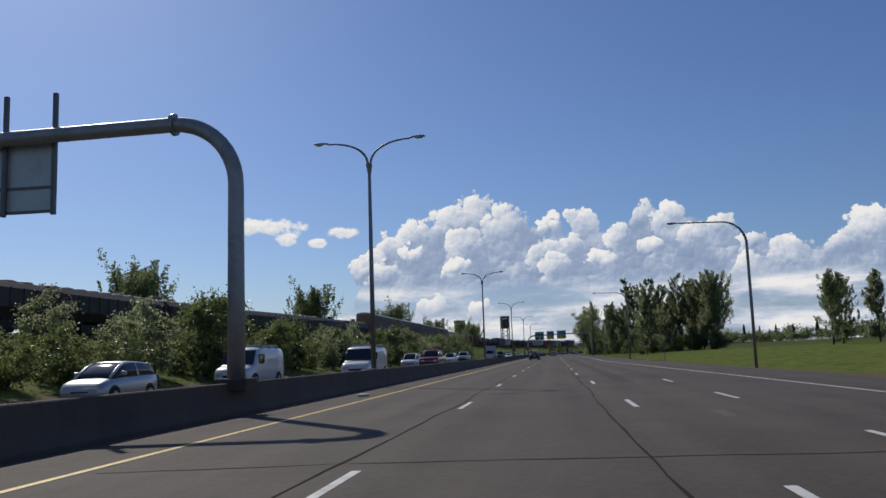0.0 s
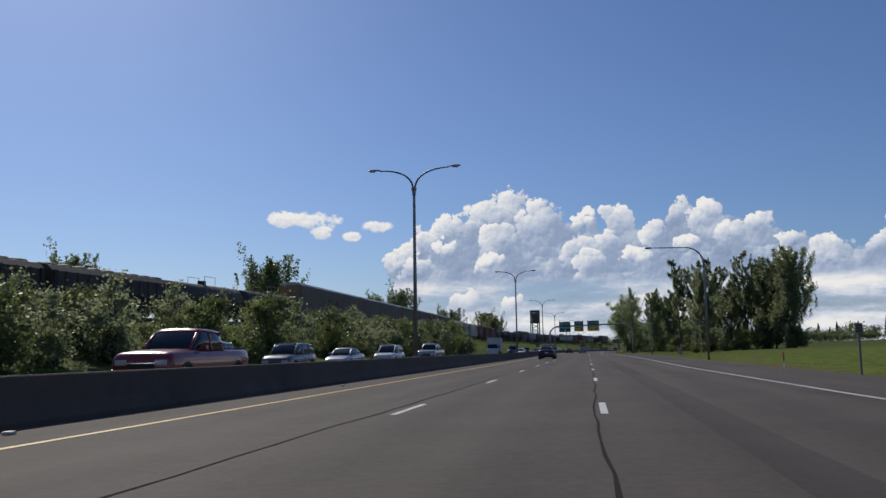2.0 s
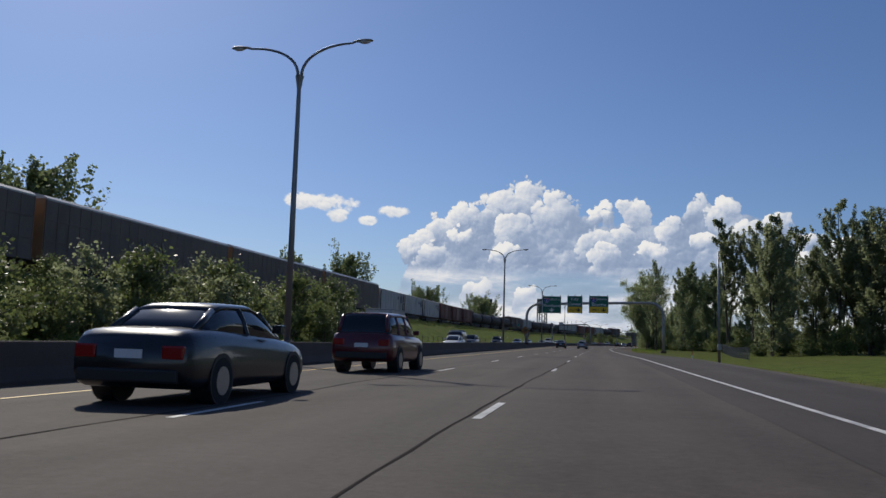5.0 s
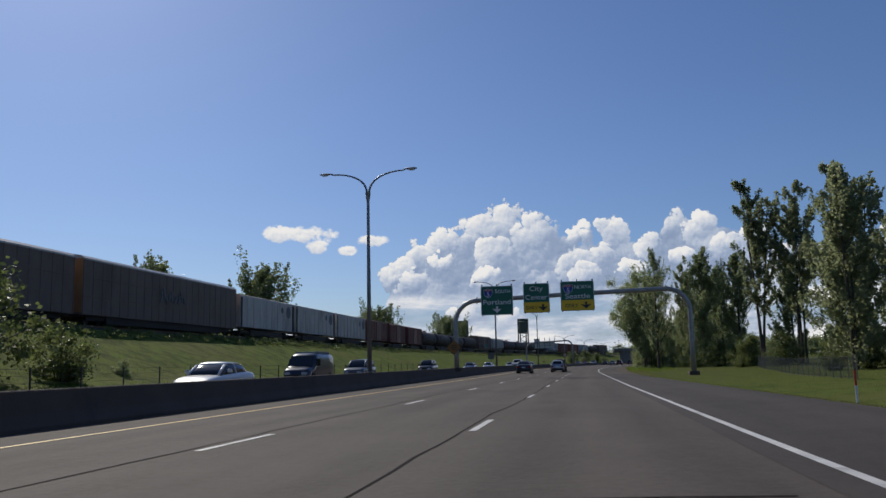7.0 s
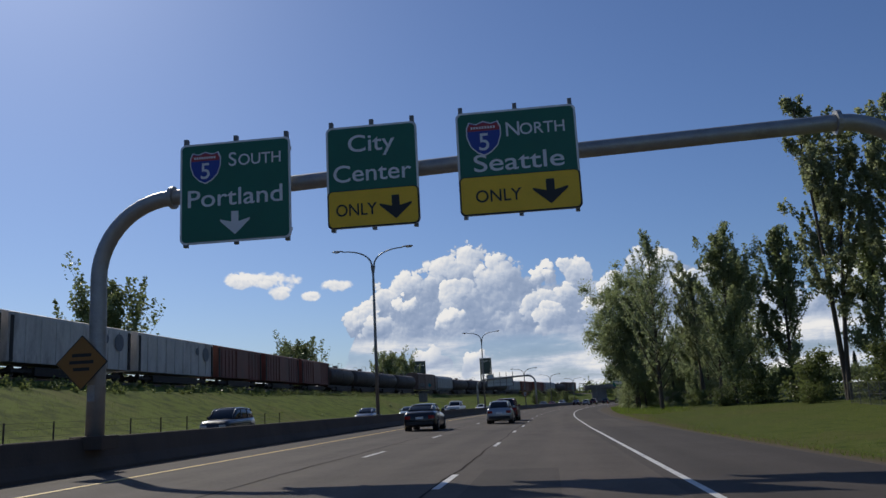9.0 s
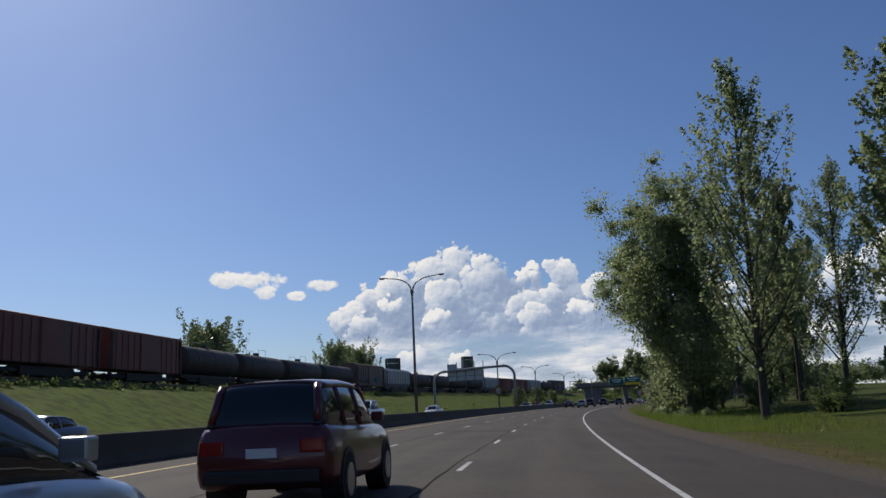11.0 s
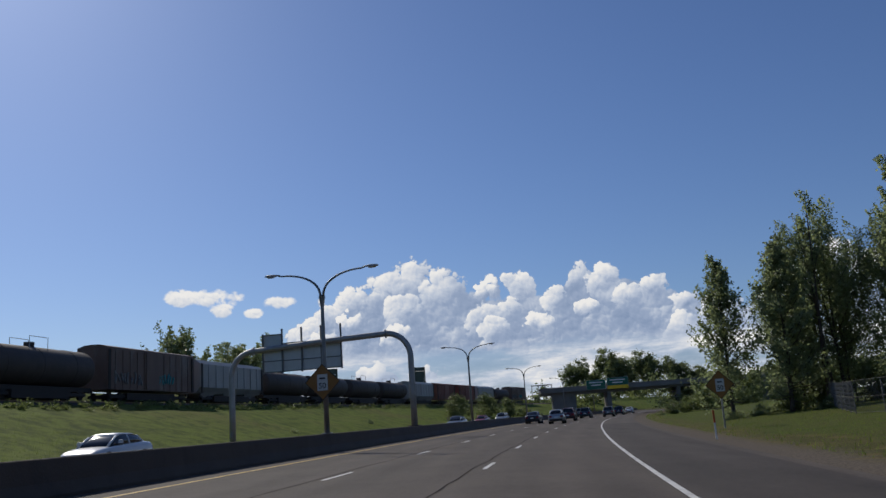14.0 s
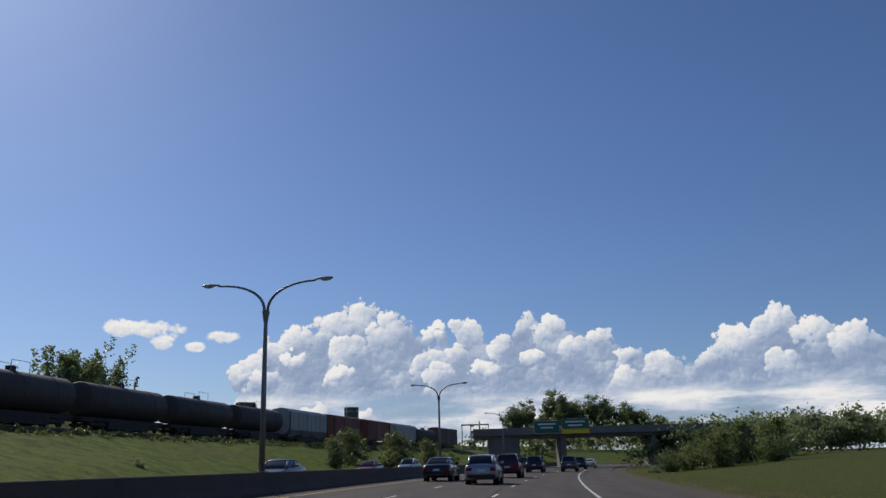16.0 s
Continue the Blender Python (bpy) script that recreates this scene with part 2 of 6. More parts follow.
def leaf_material(name, light, dark, thin=0.35, gloss=0.45):
    """Leaves: per-leaf colour, some light passing through."""
    m = bpy.data.materials.new(name)
    m.use_nodes = True
    N = Nodes(m.node_tree)
    rnd = N.add("ShaderNodeNewGeometry").outputs["Random Per Island"]
    pos = N.add("ShaderNodeNewGeometry").outputs["Position"]
    big = N.add("ShaderNodeTexNoise", ins={"Vector": pos, "Scale": 0.5, "Detail": 3.0}).outputs["Fac"]
    f = N.math("ADD", N.math("MULTIPLY", rnd, 0.6), N.math("MULTIPLY", big, 0.5), clamp=True)
    col = N.mix(f, (*dark, 1), (*light, 1))
    a = N.add("ShaderNodeBsdfPrincipled", ins={"Base Color": col, "Roughness": 0.45, "Specular IOR Level": gloss})
    through_leaf = N.add("ShaderNodeVectorMath", operation="MULTIPLY", ins={0: col, 1: (1.16, 1.18, 0.98)}).outputs[0]
    t = N.add("ShaderNodeBsdfTranslucent", ins={0: through_leaf})
    mx = N.add("ShaderNodeMixShader", ins={0: thin, 1: a.outputs[0], 2: t.outputs[0]})
    N.add("ShaderNodeOutputMaterial", ins={0: mx.outputs[0]})
    return m


def ground_material():
    m = bpy.data.materials.new("grass_ground")
    m.use_nodes = True
    N = Nodes(m.node_tree)
    pos = N.add("ShaderNodeNewGeometry").outputs["Position"]
    a = N.add("ShaderNodeTexNoise", ins={"Vector": pos, "Scale": 0.08, "Detail": 6.0, "Roughness": 0.6}).outputs["Fac"]
    b = N.add("ShaderNodeTexNoise", ins={"Vector": pos, "Scale": 0.75, "Detail": 8.0, "Roughness": 0.72}).outputs["Fac"]
    c = N.add("ShaderNodeTexNoise", ins={"Vector": pos, "Scale": 14.0, "Detail": 3.0}).outputs["Fac"]
    green = N.mix(N.smooth(b, 0.36, 0.60), (0.050, 0.072, 0.014, 1), (0.150, 0.200, 0.030, 1))
    dry = N.mix(N.smooth(c, 0.3, 0.7), (0.185, 0.130, 0.062, 1), (0.145, 0.118, 0.05, 1))
    edge = N.add("ShaderNodeAttribute")
    edge.attribute_name = "verge"
    near = N.math("ADD", edge.outputs["Fac"], N.math("MULTIPLY", N.math("SUBTRACT", b, 0.5), 0.5))
    straw = N.math("MAXIMUM", N.math("MULTIPLY", N.smooth(N.math("ADD", a, N.math("MULTIPLY", N.math("SUBTRACT", b, 0.5), 0.5)), 0.50, 0.68), 0.4), N.math("MULTIPLY", N.smooth(N.math("ADD", near, N.math("MULTIPLY", N.math("SUBTRACT", a, 0.5), 1.2)), 0.20, 0.50), 0.92))
    col = N.mix(straw, green, dry)
    wild = N.add("ShaderNodeAttribute")
    wild.attribute_name = "coarse"
    weeds = N.mix(N.smooth(c, 0.3, 0.7), (0.034, 0.040, 0.014, 1), (0.088, 0.090, 0.032, 1))
    col = N.mix(N.math("MULTIPLY", wild.outputs["Fac"], N.smooth(b, 0.30, 0.58)), col, weeds)
    gravel = N.mix(N.smooth(c, 0.3, 0.7), (0.095, 0.080, 0.065, 1), (0.15, 0.125, 0.10, 1))
    col = N.mix(N.smooth(near, 0.62, 0.9), col, gravel)
    k = N.math("ADD", 0.60, N.math("MULTIPLY", c, 0.8))
    col = N.add("ShaderNodeVectorMath", operation="SCALE", ins={0: col, 3: k}).outputs[0]
    s = N.add("ShaderNodeBsdfPrincipled", ins={"Base Color": col, "Roughness": 0.9, "Specular IOR Level": 0.05})
    n = N.add("ShaderNodeBump", ins={"Height": N.math("ADD", b, N.math("MULTIPLY", c, 0.4)), "Strength": 0.4, "Distance": 0.08})
    N.t.links.new(n.outputs[0], s.inputs["Normal"])
    N.add("ShaderNodeOutputMaterial", ins={0: s.outputs[0]})
    return m


ASPHALT = asphalt_material("asphalt", (0.082, 0.067, 0.057))
ASPHALT_DARK = asphalt_material("asphalt_overlay", (0.058, 0.048, 0.042))
ASPHALT_PALE = asphalt_material("asphalt_patch", (0.105, 0.092, 0.080))
GRASS = ground_material()
PAINT_WHITE = material("road_paint_white", (0.62, 0.61, 0.58), 0.6, var=0.35, scale=2.0, fine=30, dirt=(0.16, 0.155, 0.15))
PAINT_YELLOW = material("road_paint_yellow", (0.62, 0.40, 0.075), 0.6, var=0.3, scale=2.0, fine=30, dirt=(0.22, 0.17, 0.08))
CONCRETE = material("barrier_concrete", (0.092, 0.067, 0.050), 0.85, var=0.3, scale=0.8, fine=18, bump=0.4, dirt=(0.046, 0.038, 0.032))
CONCRETE_PALE = material("bridge_concrete", (0.20, 0.19, 0.17), 0.85, var=0.25, scale=0.4, fine=8, bump=0.3, dirt=(0.12, 0.11, 0.10))
GALVANISED = material("galvanised_steel", (0.34, 0.34, 0.33), 0.5, 0.55, var=0.25, scale=2.5, fine=30, bump=0.1, dirt=(0.22, 0.21, 0.2))
POLE_STEEL = material("lamp_pole_steel", (0.22, 0.225, 0.23), 0.45, 0.6, var=0.2, scale=2.0, fine=25)
LAMP_GLASS = material("lamp_lens", (0.5, 0.5, 0.48), 0.25, 0.0, var=0.1)
SIGN_GREEN = material("sign_green", (0.006, 0.125, 0.072), 0.42, var=0.12, scale=1.5, fine=20)
SIGN_YELLOW = material("sign_yellow", (0.86, 0.52, 0.012), 0.42, var=0.12, scale=1.5, fine=20)
SIGN_ORANGE = material("sign_orange_yellow", (0.26, 0.12, 0.02), 0.5, var=0.15, scale=1.5, fine=20)
SIGN_WHITE = material("sign_white", (0.72, 0.73, 0.72), 0.4, var=0.08, scale=2, fine=20)
SIGN_BLACK = material("sign_black", (0.015, 0.014, 0.012), 0.5, var=0.1)
SIGN_BLUE = material("sign_blue", (0.02, 0.05, 0.30), 0.4, var=0.1)
SIGN_RED = material("sign_red", (0.35, 0.035, 0.04), 0.4, var=0.1)
SIGN_BACK = material("sign_back_aluminium", (0.55, 0.57, 0.55), 0.5, 0.35, var=0.15, scale=1.2, fine=15, dirt=(0.36, 0.36, 0.34))
SIGN_FRAME = material("sign_frame_steel", (0.16, 0.16, 0.155), 0.5, 0.5, var=0.2)
BALLAST = material("rail_ballast", (0.048, 0.040, 0.033), 0.95, var=0.5, scale=4.0, fine=22, bump=0.9)
RAIL = material("rusty_rail", (0.16, 0.10, 0.07), 0.55, 0.6, var=0.3)
RACK_GREY = material("autorack_galvanised", (0.175, 0.130, 0.104), 0.65, 0.1, var=0.25, scale=0.7, fine=9, dirt=(0.13, 0.085, 0.06), stretch=(1, 1, 0.4))
RACK_ROOF = material("autorack_roof", (0.42, 0.41, 0.39), 0.45, 0.5, var=0.2, scale=0.8, fine=10)
RACK_END = material("autorack_end_orange", (0.30, 0.17, 0.085), 0.6, 0.1, var=0.3, scale=1.0)
CAR_MAROON = material("boxcar_maroon", (0.17, 0.048, 0.032), 0.6, var=0.3, scale=0.8, fine=10, dirt=(0.10, 0.065, 0.05), stretch=(1, 1, 0.4))
CAR_WHITE = material("hopper_white", (0.56, 0.52, 0.47), 0.6, var=0.32, scale=0.9, fine=9, dirt=(0.20, 0.165, 0.14), stretch=(1, 1, 0.35))
CAR_GREY = material("hopper_grey", (0.33, 0.33, 0.32), 0.55, var=0.22, scale=0.7, fine=9, dirt=(0.22, 0.19, 0.17), stretch=(1, 1, 0.35))
CAR_BROWN = material("boxcar_brown", (0.14, 0.085, 0.065), 0.6, var=0.3, scale=0.8, fine=10, dirt=(0.22, 0.2, 0.19), stretch=(1, 1, 0.4))
TANK_BLACK = material("tank_black", (0.058, 0.045, 0.040), 0.7, 0.0, var=0.35, scale=0.9, fine=12, dirt=(0.085, 0.066, 0.056))
HOPPER_TAN = material("hopper_roof_tan", (0.42, 0.34, 0.25), 0.7, var=0.3, scale=0.9, fine=8)
BOGIE = material("bogie_steel", (0.030, 0.025, 0.022), 0.7, 0.2, var=0.3)
GRAFFITI_W = material("graffiti_white", (0.20, 0.195, 0.195), 0.6, var=0.3)
GRAFFITI_T = material("graffiti_teal", (0.05, 0.26, 0.27), 0.6, var=0.35)
LOGO_GREY = material("logo_dark_grey", (0.12, 0.13, 0.15), 0.6, var=0.25)
BARK = material("bark", (0.085, 0.068, 0.052), 0.9, var=0.45, scale=2.5, fine=14, bump=0.8, stretch=(1, 1, 0.3))
LEAF_POPLAR = leaf_material("poplar_leaves", (0.330, 0.375, 0.215), (0.150, 0.178, 0.098), 0.66)
LEAF_DARK = leaf_material("dark_leaves", (0.345, 0.375, 0.235), (0.175, 0.195, 0.122), 0.66)
LEAF_BUSH = leaf_material("bush_leaves", (0.215, 0.255, 0.10), (0.08, 0.10, 0.042), 0.5, 0.3)
LEAF_FAR = leaf_material("far_leaves", (0.25, 0.29, 0.14), (0.12, 0.145, 0.08), 0.5)
LEAF_CONIFER = leaf_material("conifer_needles", (0.05, 0.075, 0.045), (0.02, 0.033, 0.022), 0.2)
BLADE = leaf_material("grass_blades", (0.17, 0.22, 0.045), (0.10, 0.145, 0.028), 0.6)
BLADE_DRY = leaf_material("dry_blades", (0.19, 0.155, 0.075), (0.11, 0.105, 0.04), 0.35)
GLASS = glass_dark("car_glass")
TYRE = material("tyre_rubber", (0.016, 0.016, 0.016), 0.85, var=0.2)
RIM = material("wheel_rim", (0.42, 0.42, 0.43), 0.3, 0.85, var=0.1)
TRIM_BLACK = material("black_trim", (0.018, 0.018, 0.018), 0.5, var=0.1)
CHROME = material("chrome_trim", (0.6, 0.6, 0.6), 0.15, 0.95, var=0.05)
HEAD_GLASS = material("headlight_glass", (0.55, 0.56, 0.57), 0.1, 0.2, var=0.05)
TAIL_RED = material("tail_light_red", (0.28, 0.008, 0.008), 0.18, 0.0, var=0.1)
REFLECT_RED = material("reflector_red", (0.42, 0.05, 0.02), 0.4, var=0.1)
FENCE_WIRE = material("fence_wire", (0.13, 0.13, 0.125), 0.7, 0.2, var=0.2)
BRIDGE_STEEL = material("bridge_tower_green", (0.055, 0.075, 0.07), 0.6, 0.2, var=0.25, scale=0.2)
PAINTS = {
    n: material("car_paint_" + n, c, r, mt, var=0.05, scale=1.0, coat=0.6)
    for n, c, r, mt in (("black", (0.012, 0.012, 0.014), 0.3, 0.2), ("silver", (0.40, 0.41, 0.42), 0.32, 0.6), ("white", (0.68, 0.68, 0.67), 0.35, 0.0),
                        ("red", (0.22, 0.012, 0.014), 0.3, 0.1), ("blue", (0.05, 0.075, 0.13), 0.3, 0.3), ("grey", (0.11, 0.115, 0.12), 0.32, 0.4),
                        ("navy", (0.012, 0.02, 0.045), 0.3, 0.2), ("maroon", (0.11, 0.012, 0.016), 0.3, 0.2), ("pale_blue", (0.28, 0.34, 0.40), 0.3, 0.4))
}


# ---------------------------------------------------------------- plan
# Stations run along the yellow line; u is the offset to its right. Straight to 318 m, then a right-hand curve.
def line_x(s):
    d = max(0.0, s - 317.9)
    return 0.000454 * d * d


def heading(s):
    return math.atan(0.000908 * max(0.0, s - 317.9))


def tilt(s):
    return float(np.interp(s, (0, 100, 200, 300, 400, 700), (0.011, 0.0127, 0.020, -0.0235, -0.0203, -0.02)))


def road_z(u, s):
    return tilt(s) * min(14.5, max(-2.2, u))


def at(u, s, z=0.0):
    """The place at offset u and station s, z above the carriageway there."""
    h = heading(s)
    return Vector((line_x(s) + u * math.cos(h), s - u * math.sin(h), z + road_z(u, s)))


def median_u(s):
    return float(np.interp(s, (280, 360, 428, 474, 520), (-2.32, -2.04, -1.45, -1.68, -2.0)))


def edge_u(s):
    return float(np.interp(s, (-60, 0, 40, 60, 80, 105, 130, 150, 190, 210, 240, 360, 445, 475, 510, 560), (14.9, 14.0, 13.1, 12.5, 11.85, 11.55, 11.7, 11.7, 11.22, 10.98, 10.85, 10.98, 10.95, 10.75, 10.5, 10.2)))


def rail_u(s):
    k = min(1.0, max(0.0, (s - 320) / 150.0))
    return -31.6 - 3.6 * k * k * (3 - 2 * k)


def rail_drop(s):
    """The line climbs to its full height by station 165."""
    return float(np.interp(s, (92, 165), (-1.05, 0.0)))


def ground_z(u, s):
    """Height of the open ground over the carriageway plane."""
    if u < -14.5:
        r = rail_u(s)
        # the rise behind the track is added, unseen: it blocks bright sky under the wagons
        bank = float(np.interp(u, (r - 120, r - 30, r - 11, r - 8.5, r - 6.5, r - 3.6, r + 3.6, r + 5.2, -17.5, -15.2, -14.5), (1.5, 2.0, 3.0, 6.5 if s > 175 else 4.0 + rail_drop(s), 6.5 if s > 175 else 4.0 + rail_drop(s), 4.45 + rail_drop(s), 4.45 + rail_drop(s), 4.15 + rail_drop(s), 0.55, 0.12, 0.0)))
        return bank + 0.16 * noise.noise((u * 0.22, s * 0.09, 1.0)) * (1 if u < -16 else 0)
    if u > 14.0:
        near = float(np.interp(u, (14, 16, 20, 30, 46, 120, 400, 3000), (-0.03, -0.32, -0.92, -0.5, 0.5, 1.8, 5, 18)))
        far = float(np.interp(u, (14, 16, 20, 30, 60, 120, 400, 3000), (-0.03, -0.1, -0.15, 0.6, 1.7, 3.4, 8, 18)))
        k = min(1.0, max(0.0, (s - 300) / 80.0))
        return near * (1 - k) + far * k + 0.12 * noise.noise((u * 0.16, s * 0.08, 4.0)) * min(1.0, max(0.0, (u - 17) / 6))
    return -0.06


def ground_at(u, s):
    return at(u, s, ground_z(u, s))


def stations(a, b, step):
    n = max(1, round((b - a) / step))
    return [a + (b - a) * i / n for i in range(n + 1)]


# ---------------------------------------------------------------- mesh helpers
def mesh_object(name, verts, faces, mat, smooth=False, mats=None, index=None):
    me = bpy.data.meshes.new(name)
    me.from_pydata([tuple(v) for v in verts], [], faces)
    for m in mats or [mat]:
        me.materials.append(m)
    if index is not None:
        me.polygons.foreach_set("material_index", index)
    if smooth:
        me.polygons.foreach_set("use_smooth", [True] * len(me.polygons))
    me.update()
    return new(name, me)


def from_bm(name, bm, mat, smooth=False):
    me = bpy.data.meshes.new(name)
    bmesh.ops.recalc_face_normals(bm, faces=bm.faces)
    bm.to_mesh(me)
    bm.free()
    me.materials.append(mat)
    if smooth:
        me.polygons.foreach_set("use_smooth", [True] * len(me.polygons))
    return new(name, me)


def part(name, bm, mat, parent, label="", smooth=False):
    ob = from_bm(name, bm, mat, smooth)
    ob.parent = parent
    if label:
        tagged(ob, label)
    return ob


def share(name, data, parent, m):
    """Another part on the same mesh."""
    ob = new(name, data)
    ob.parent = parent
    ob.matrix_basis = m
    return ob


def empty(name, label, category, group="", kind=""):
    return tagged(new(name), label, category, group, kind)


def box(bm, x0, x1, y0, y1, z0, z1, bevel=0.0):
    vs = [bm.verts.new((x, y, z)) for z in (z0, z1) for y in (y0, y1) for x in (x0, x1)]
    fs = [bm.faces.new([vs[i] for i in f]) for f in ((0, 2, 3, 1), (4, 5, 7, 6), (0, 1, 5, 4), (2, 6, 7, 3), (0, 4, 6, 2), (1, 3, 7, 5))]
    if bevel:
        es = list({e for f in fs for e in f.edges})
        bmesh.ops.bevel(bm, geom=es, offset=bevel, segments=2, affect="EDGES", profile=0.6)
    return bm


def boxed(x0, x1, y0, y1, z0, z1, bevel=0.0):
    return box(bmesh.new(), x0, x1, y0, y1, z0, z1, bevel)


def tube(points, radii, sides=12, caps=True, bm=None, flat=1.0):
    """A tube along points, with a radius at each of them."""
    bm = bm or bmesh.new()
    pts = [Vector(p) for p in points]
    rings, side = [], None
    for i, p in enumerate(pts):
        way = (pts[min(i + 1, len(pts) - 1)] - pts[max(i - 1, 0)]).normalized()
        if side is None:
            side = way.orthogonal().normalized()
        side = (side - way * side.dot(way)).normalized()
        up = way.cross(side)
        r = float(radii[i] if hasattr(radii, "__len__") else radii)
        rings.append([bm.verts.new(p + r * (math.cos(2 * math.pi * k / sides) * side + flat * math.sin(2 * math.pi * k / sides) * up)) for k in range(sides)])
    for a, b in zip(rings, rings[1:]):
        for k in range(sides):
            bm.faces.new((a[k], a[(k + 1) % sides], b[(k + 1) % sides], b[k]))
    if caps:
        bm.faces.new(list(reversed(rings[0])))
        bm.faces.new(rings[-1])
    return bm


def arc(centre, a, b, r, t0, t1, n):
    """Points of an arc in the plane of the unit vectors a and b."""
    return [Vector(centre) + r * (math.cos(t) * Vector(a) + math.sin(t) * Vector(b)) for t in (t0 + (t1 - t0) * i / n for i in range(n + 1))]


def prism(outline, y0, y1, bm=None):
    """A closed outline of (x, z), drawn out from y0 to y1."""
    bm = bm or bmesh.new()
    a = [bm.verts.new((x, y0, z)) for x, z in outline]
    b = [bm.verts.new((x, y1, z)) for x, z in outline]
    n = len(a)
    for i in range(n):
        bm.faces.new((a[i], a[(i + 1) % n], b[(i + 1) % n], b[i]))
    bm.faces.new(list(reversed(a)))
    bm.faces.new(b)
    return bm


def ribbon(name, profile, ss, mat, smooth=False, lift=0.0, closed=False):
    """A strip with the cross-section profile (u, z) or profile(s), along the stations."""
    verts, faces, n = [], [], None
    for s in ss:
        p = profile(s) if callable(profile) else profile
        n = len(p)
        verts += [at(u, s, z + lift) for u, z in p]
    for i in range(len(ss) - 1):
        for k in range(n if closed else n - 1):
            a, b = i * n + k, i * n + (k + 1) % n
            faces.append((a, b, b + n, a + n))
    return mesh_object(name, verts, faces, mat, smooth)


def turned(p, rz):
    """The pose of a thing at p, turned by rz radians about the vertical."""
    return Matrix.Translation(p) @ Matrix.Rotation(rz, 4, "Z")


# ---------------------------------------------------------------- ground and road
def build_ground():
    ss = stations(-400, -60, 40) + stations(-50, 700, 3.0) + [760, 850, 1000, 1250, 1600, 2200, 3200]
    us = [-3000, -1500, -700, -350, -180, -110, -80, -65, -55, -48, -45, -43, -42, -41, -39.5, -38.2, -37.5, -36, -34.5, -33, -31, -29.5, -28, -26.5, -25.5, -24, -22.5, -21, -19.5, -18, -16.8, -15.8,
          -15, -14.4, -8, -2, 6, 11, 14.0, 14.6, 15.2, 15.8, 16.4, 17.2, 18, 19, 20, 21.5, 23, 25, 27, 29, 32, 35, 39, 44, 50, 58, 70, 90, 120, 180, 300, 600, 1200, 3000]
    verts, faces, verge, coarse = [], [], [], []
    for s in ss:
        for u in us:
            verts.append(ground_at(u, s) if abs(u) <= 400 else Vector((line_x(min(s, 700)) + u, s, ground_z(u, s))))
            e = edge_u(s) + 3.2
            coarse.append(float(np.interp(s, (160, 260, 380), (0.12, 0.55, 0.9))) if u > 10 else 0.25)
            verge.append((min(1.0, max(0.0, 1 - (u - e - 0.4) / float(np.interp(s, (180, 260), (13.0, 6.0))))) if u > e - 1 else 1.0) if u > 0 else max(0.0, 1 - abs(u + 15.0) / 0.9))
    n = len(us)
    for i in range(len(ss) - 1):
        for k in range(n - 1):
            faces.append((i * n + k, i * n + k + 1, (i + 1) * n + k + 1, (i + 1) * n + k))
    ob = mesh_object("ground", verts, faces, GRASS, True)
    ob.data.attributes.new("verge", "FLOAT", "POINT").data.foreach_set("value", verge)
    ob.data.attributes.new("coarse", "FLOAT", "POINT").data.foreach_set("value", coarse)
    tagged(ob, "grassy verges and railway embankment with dry patches", "ground", kind="structure")


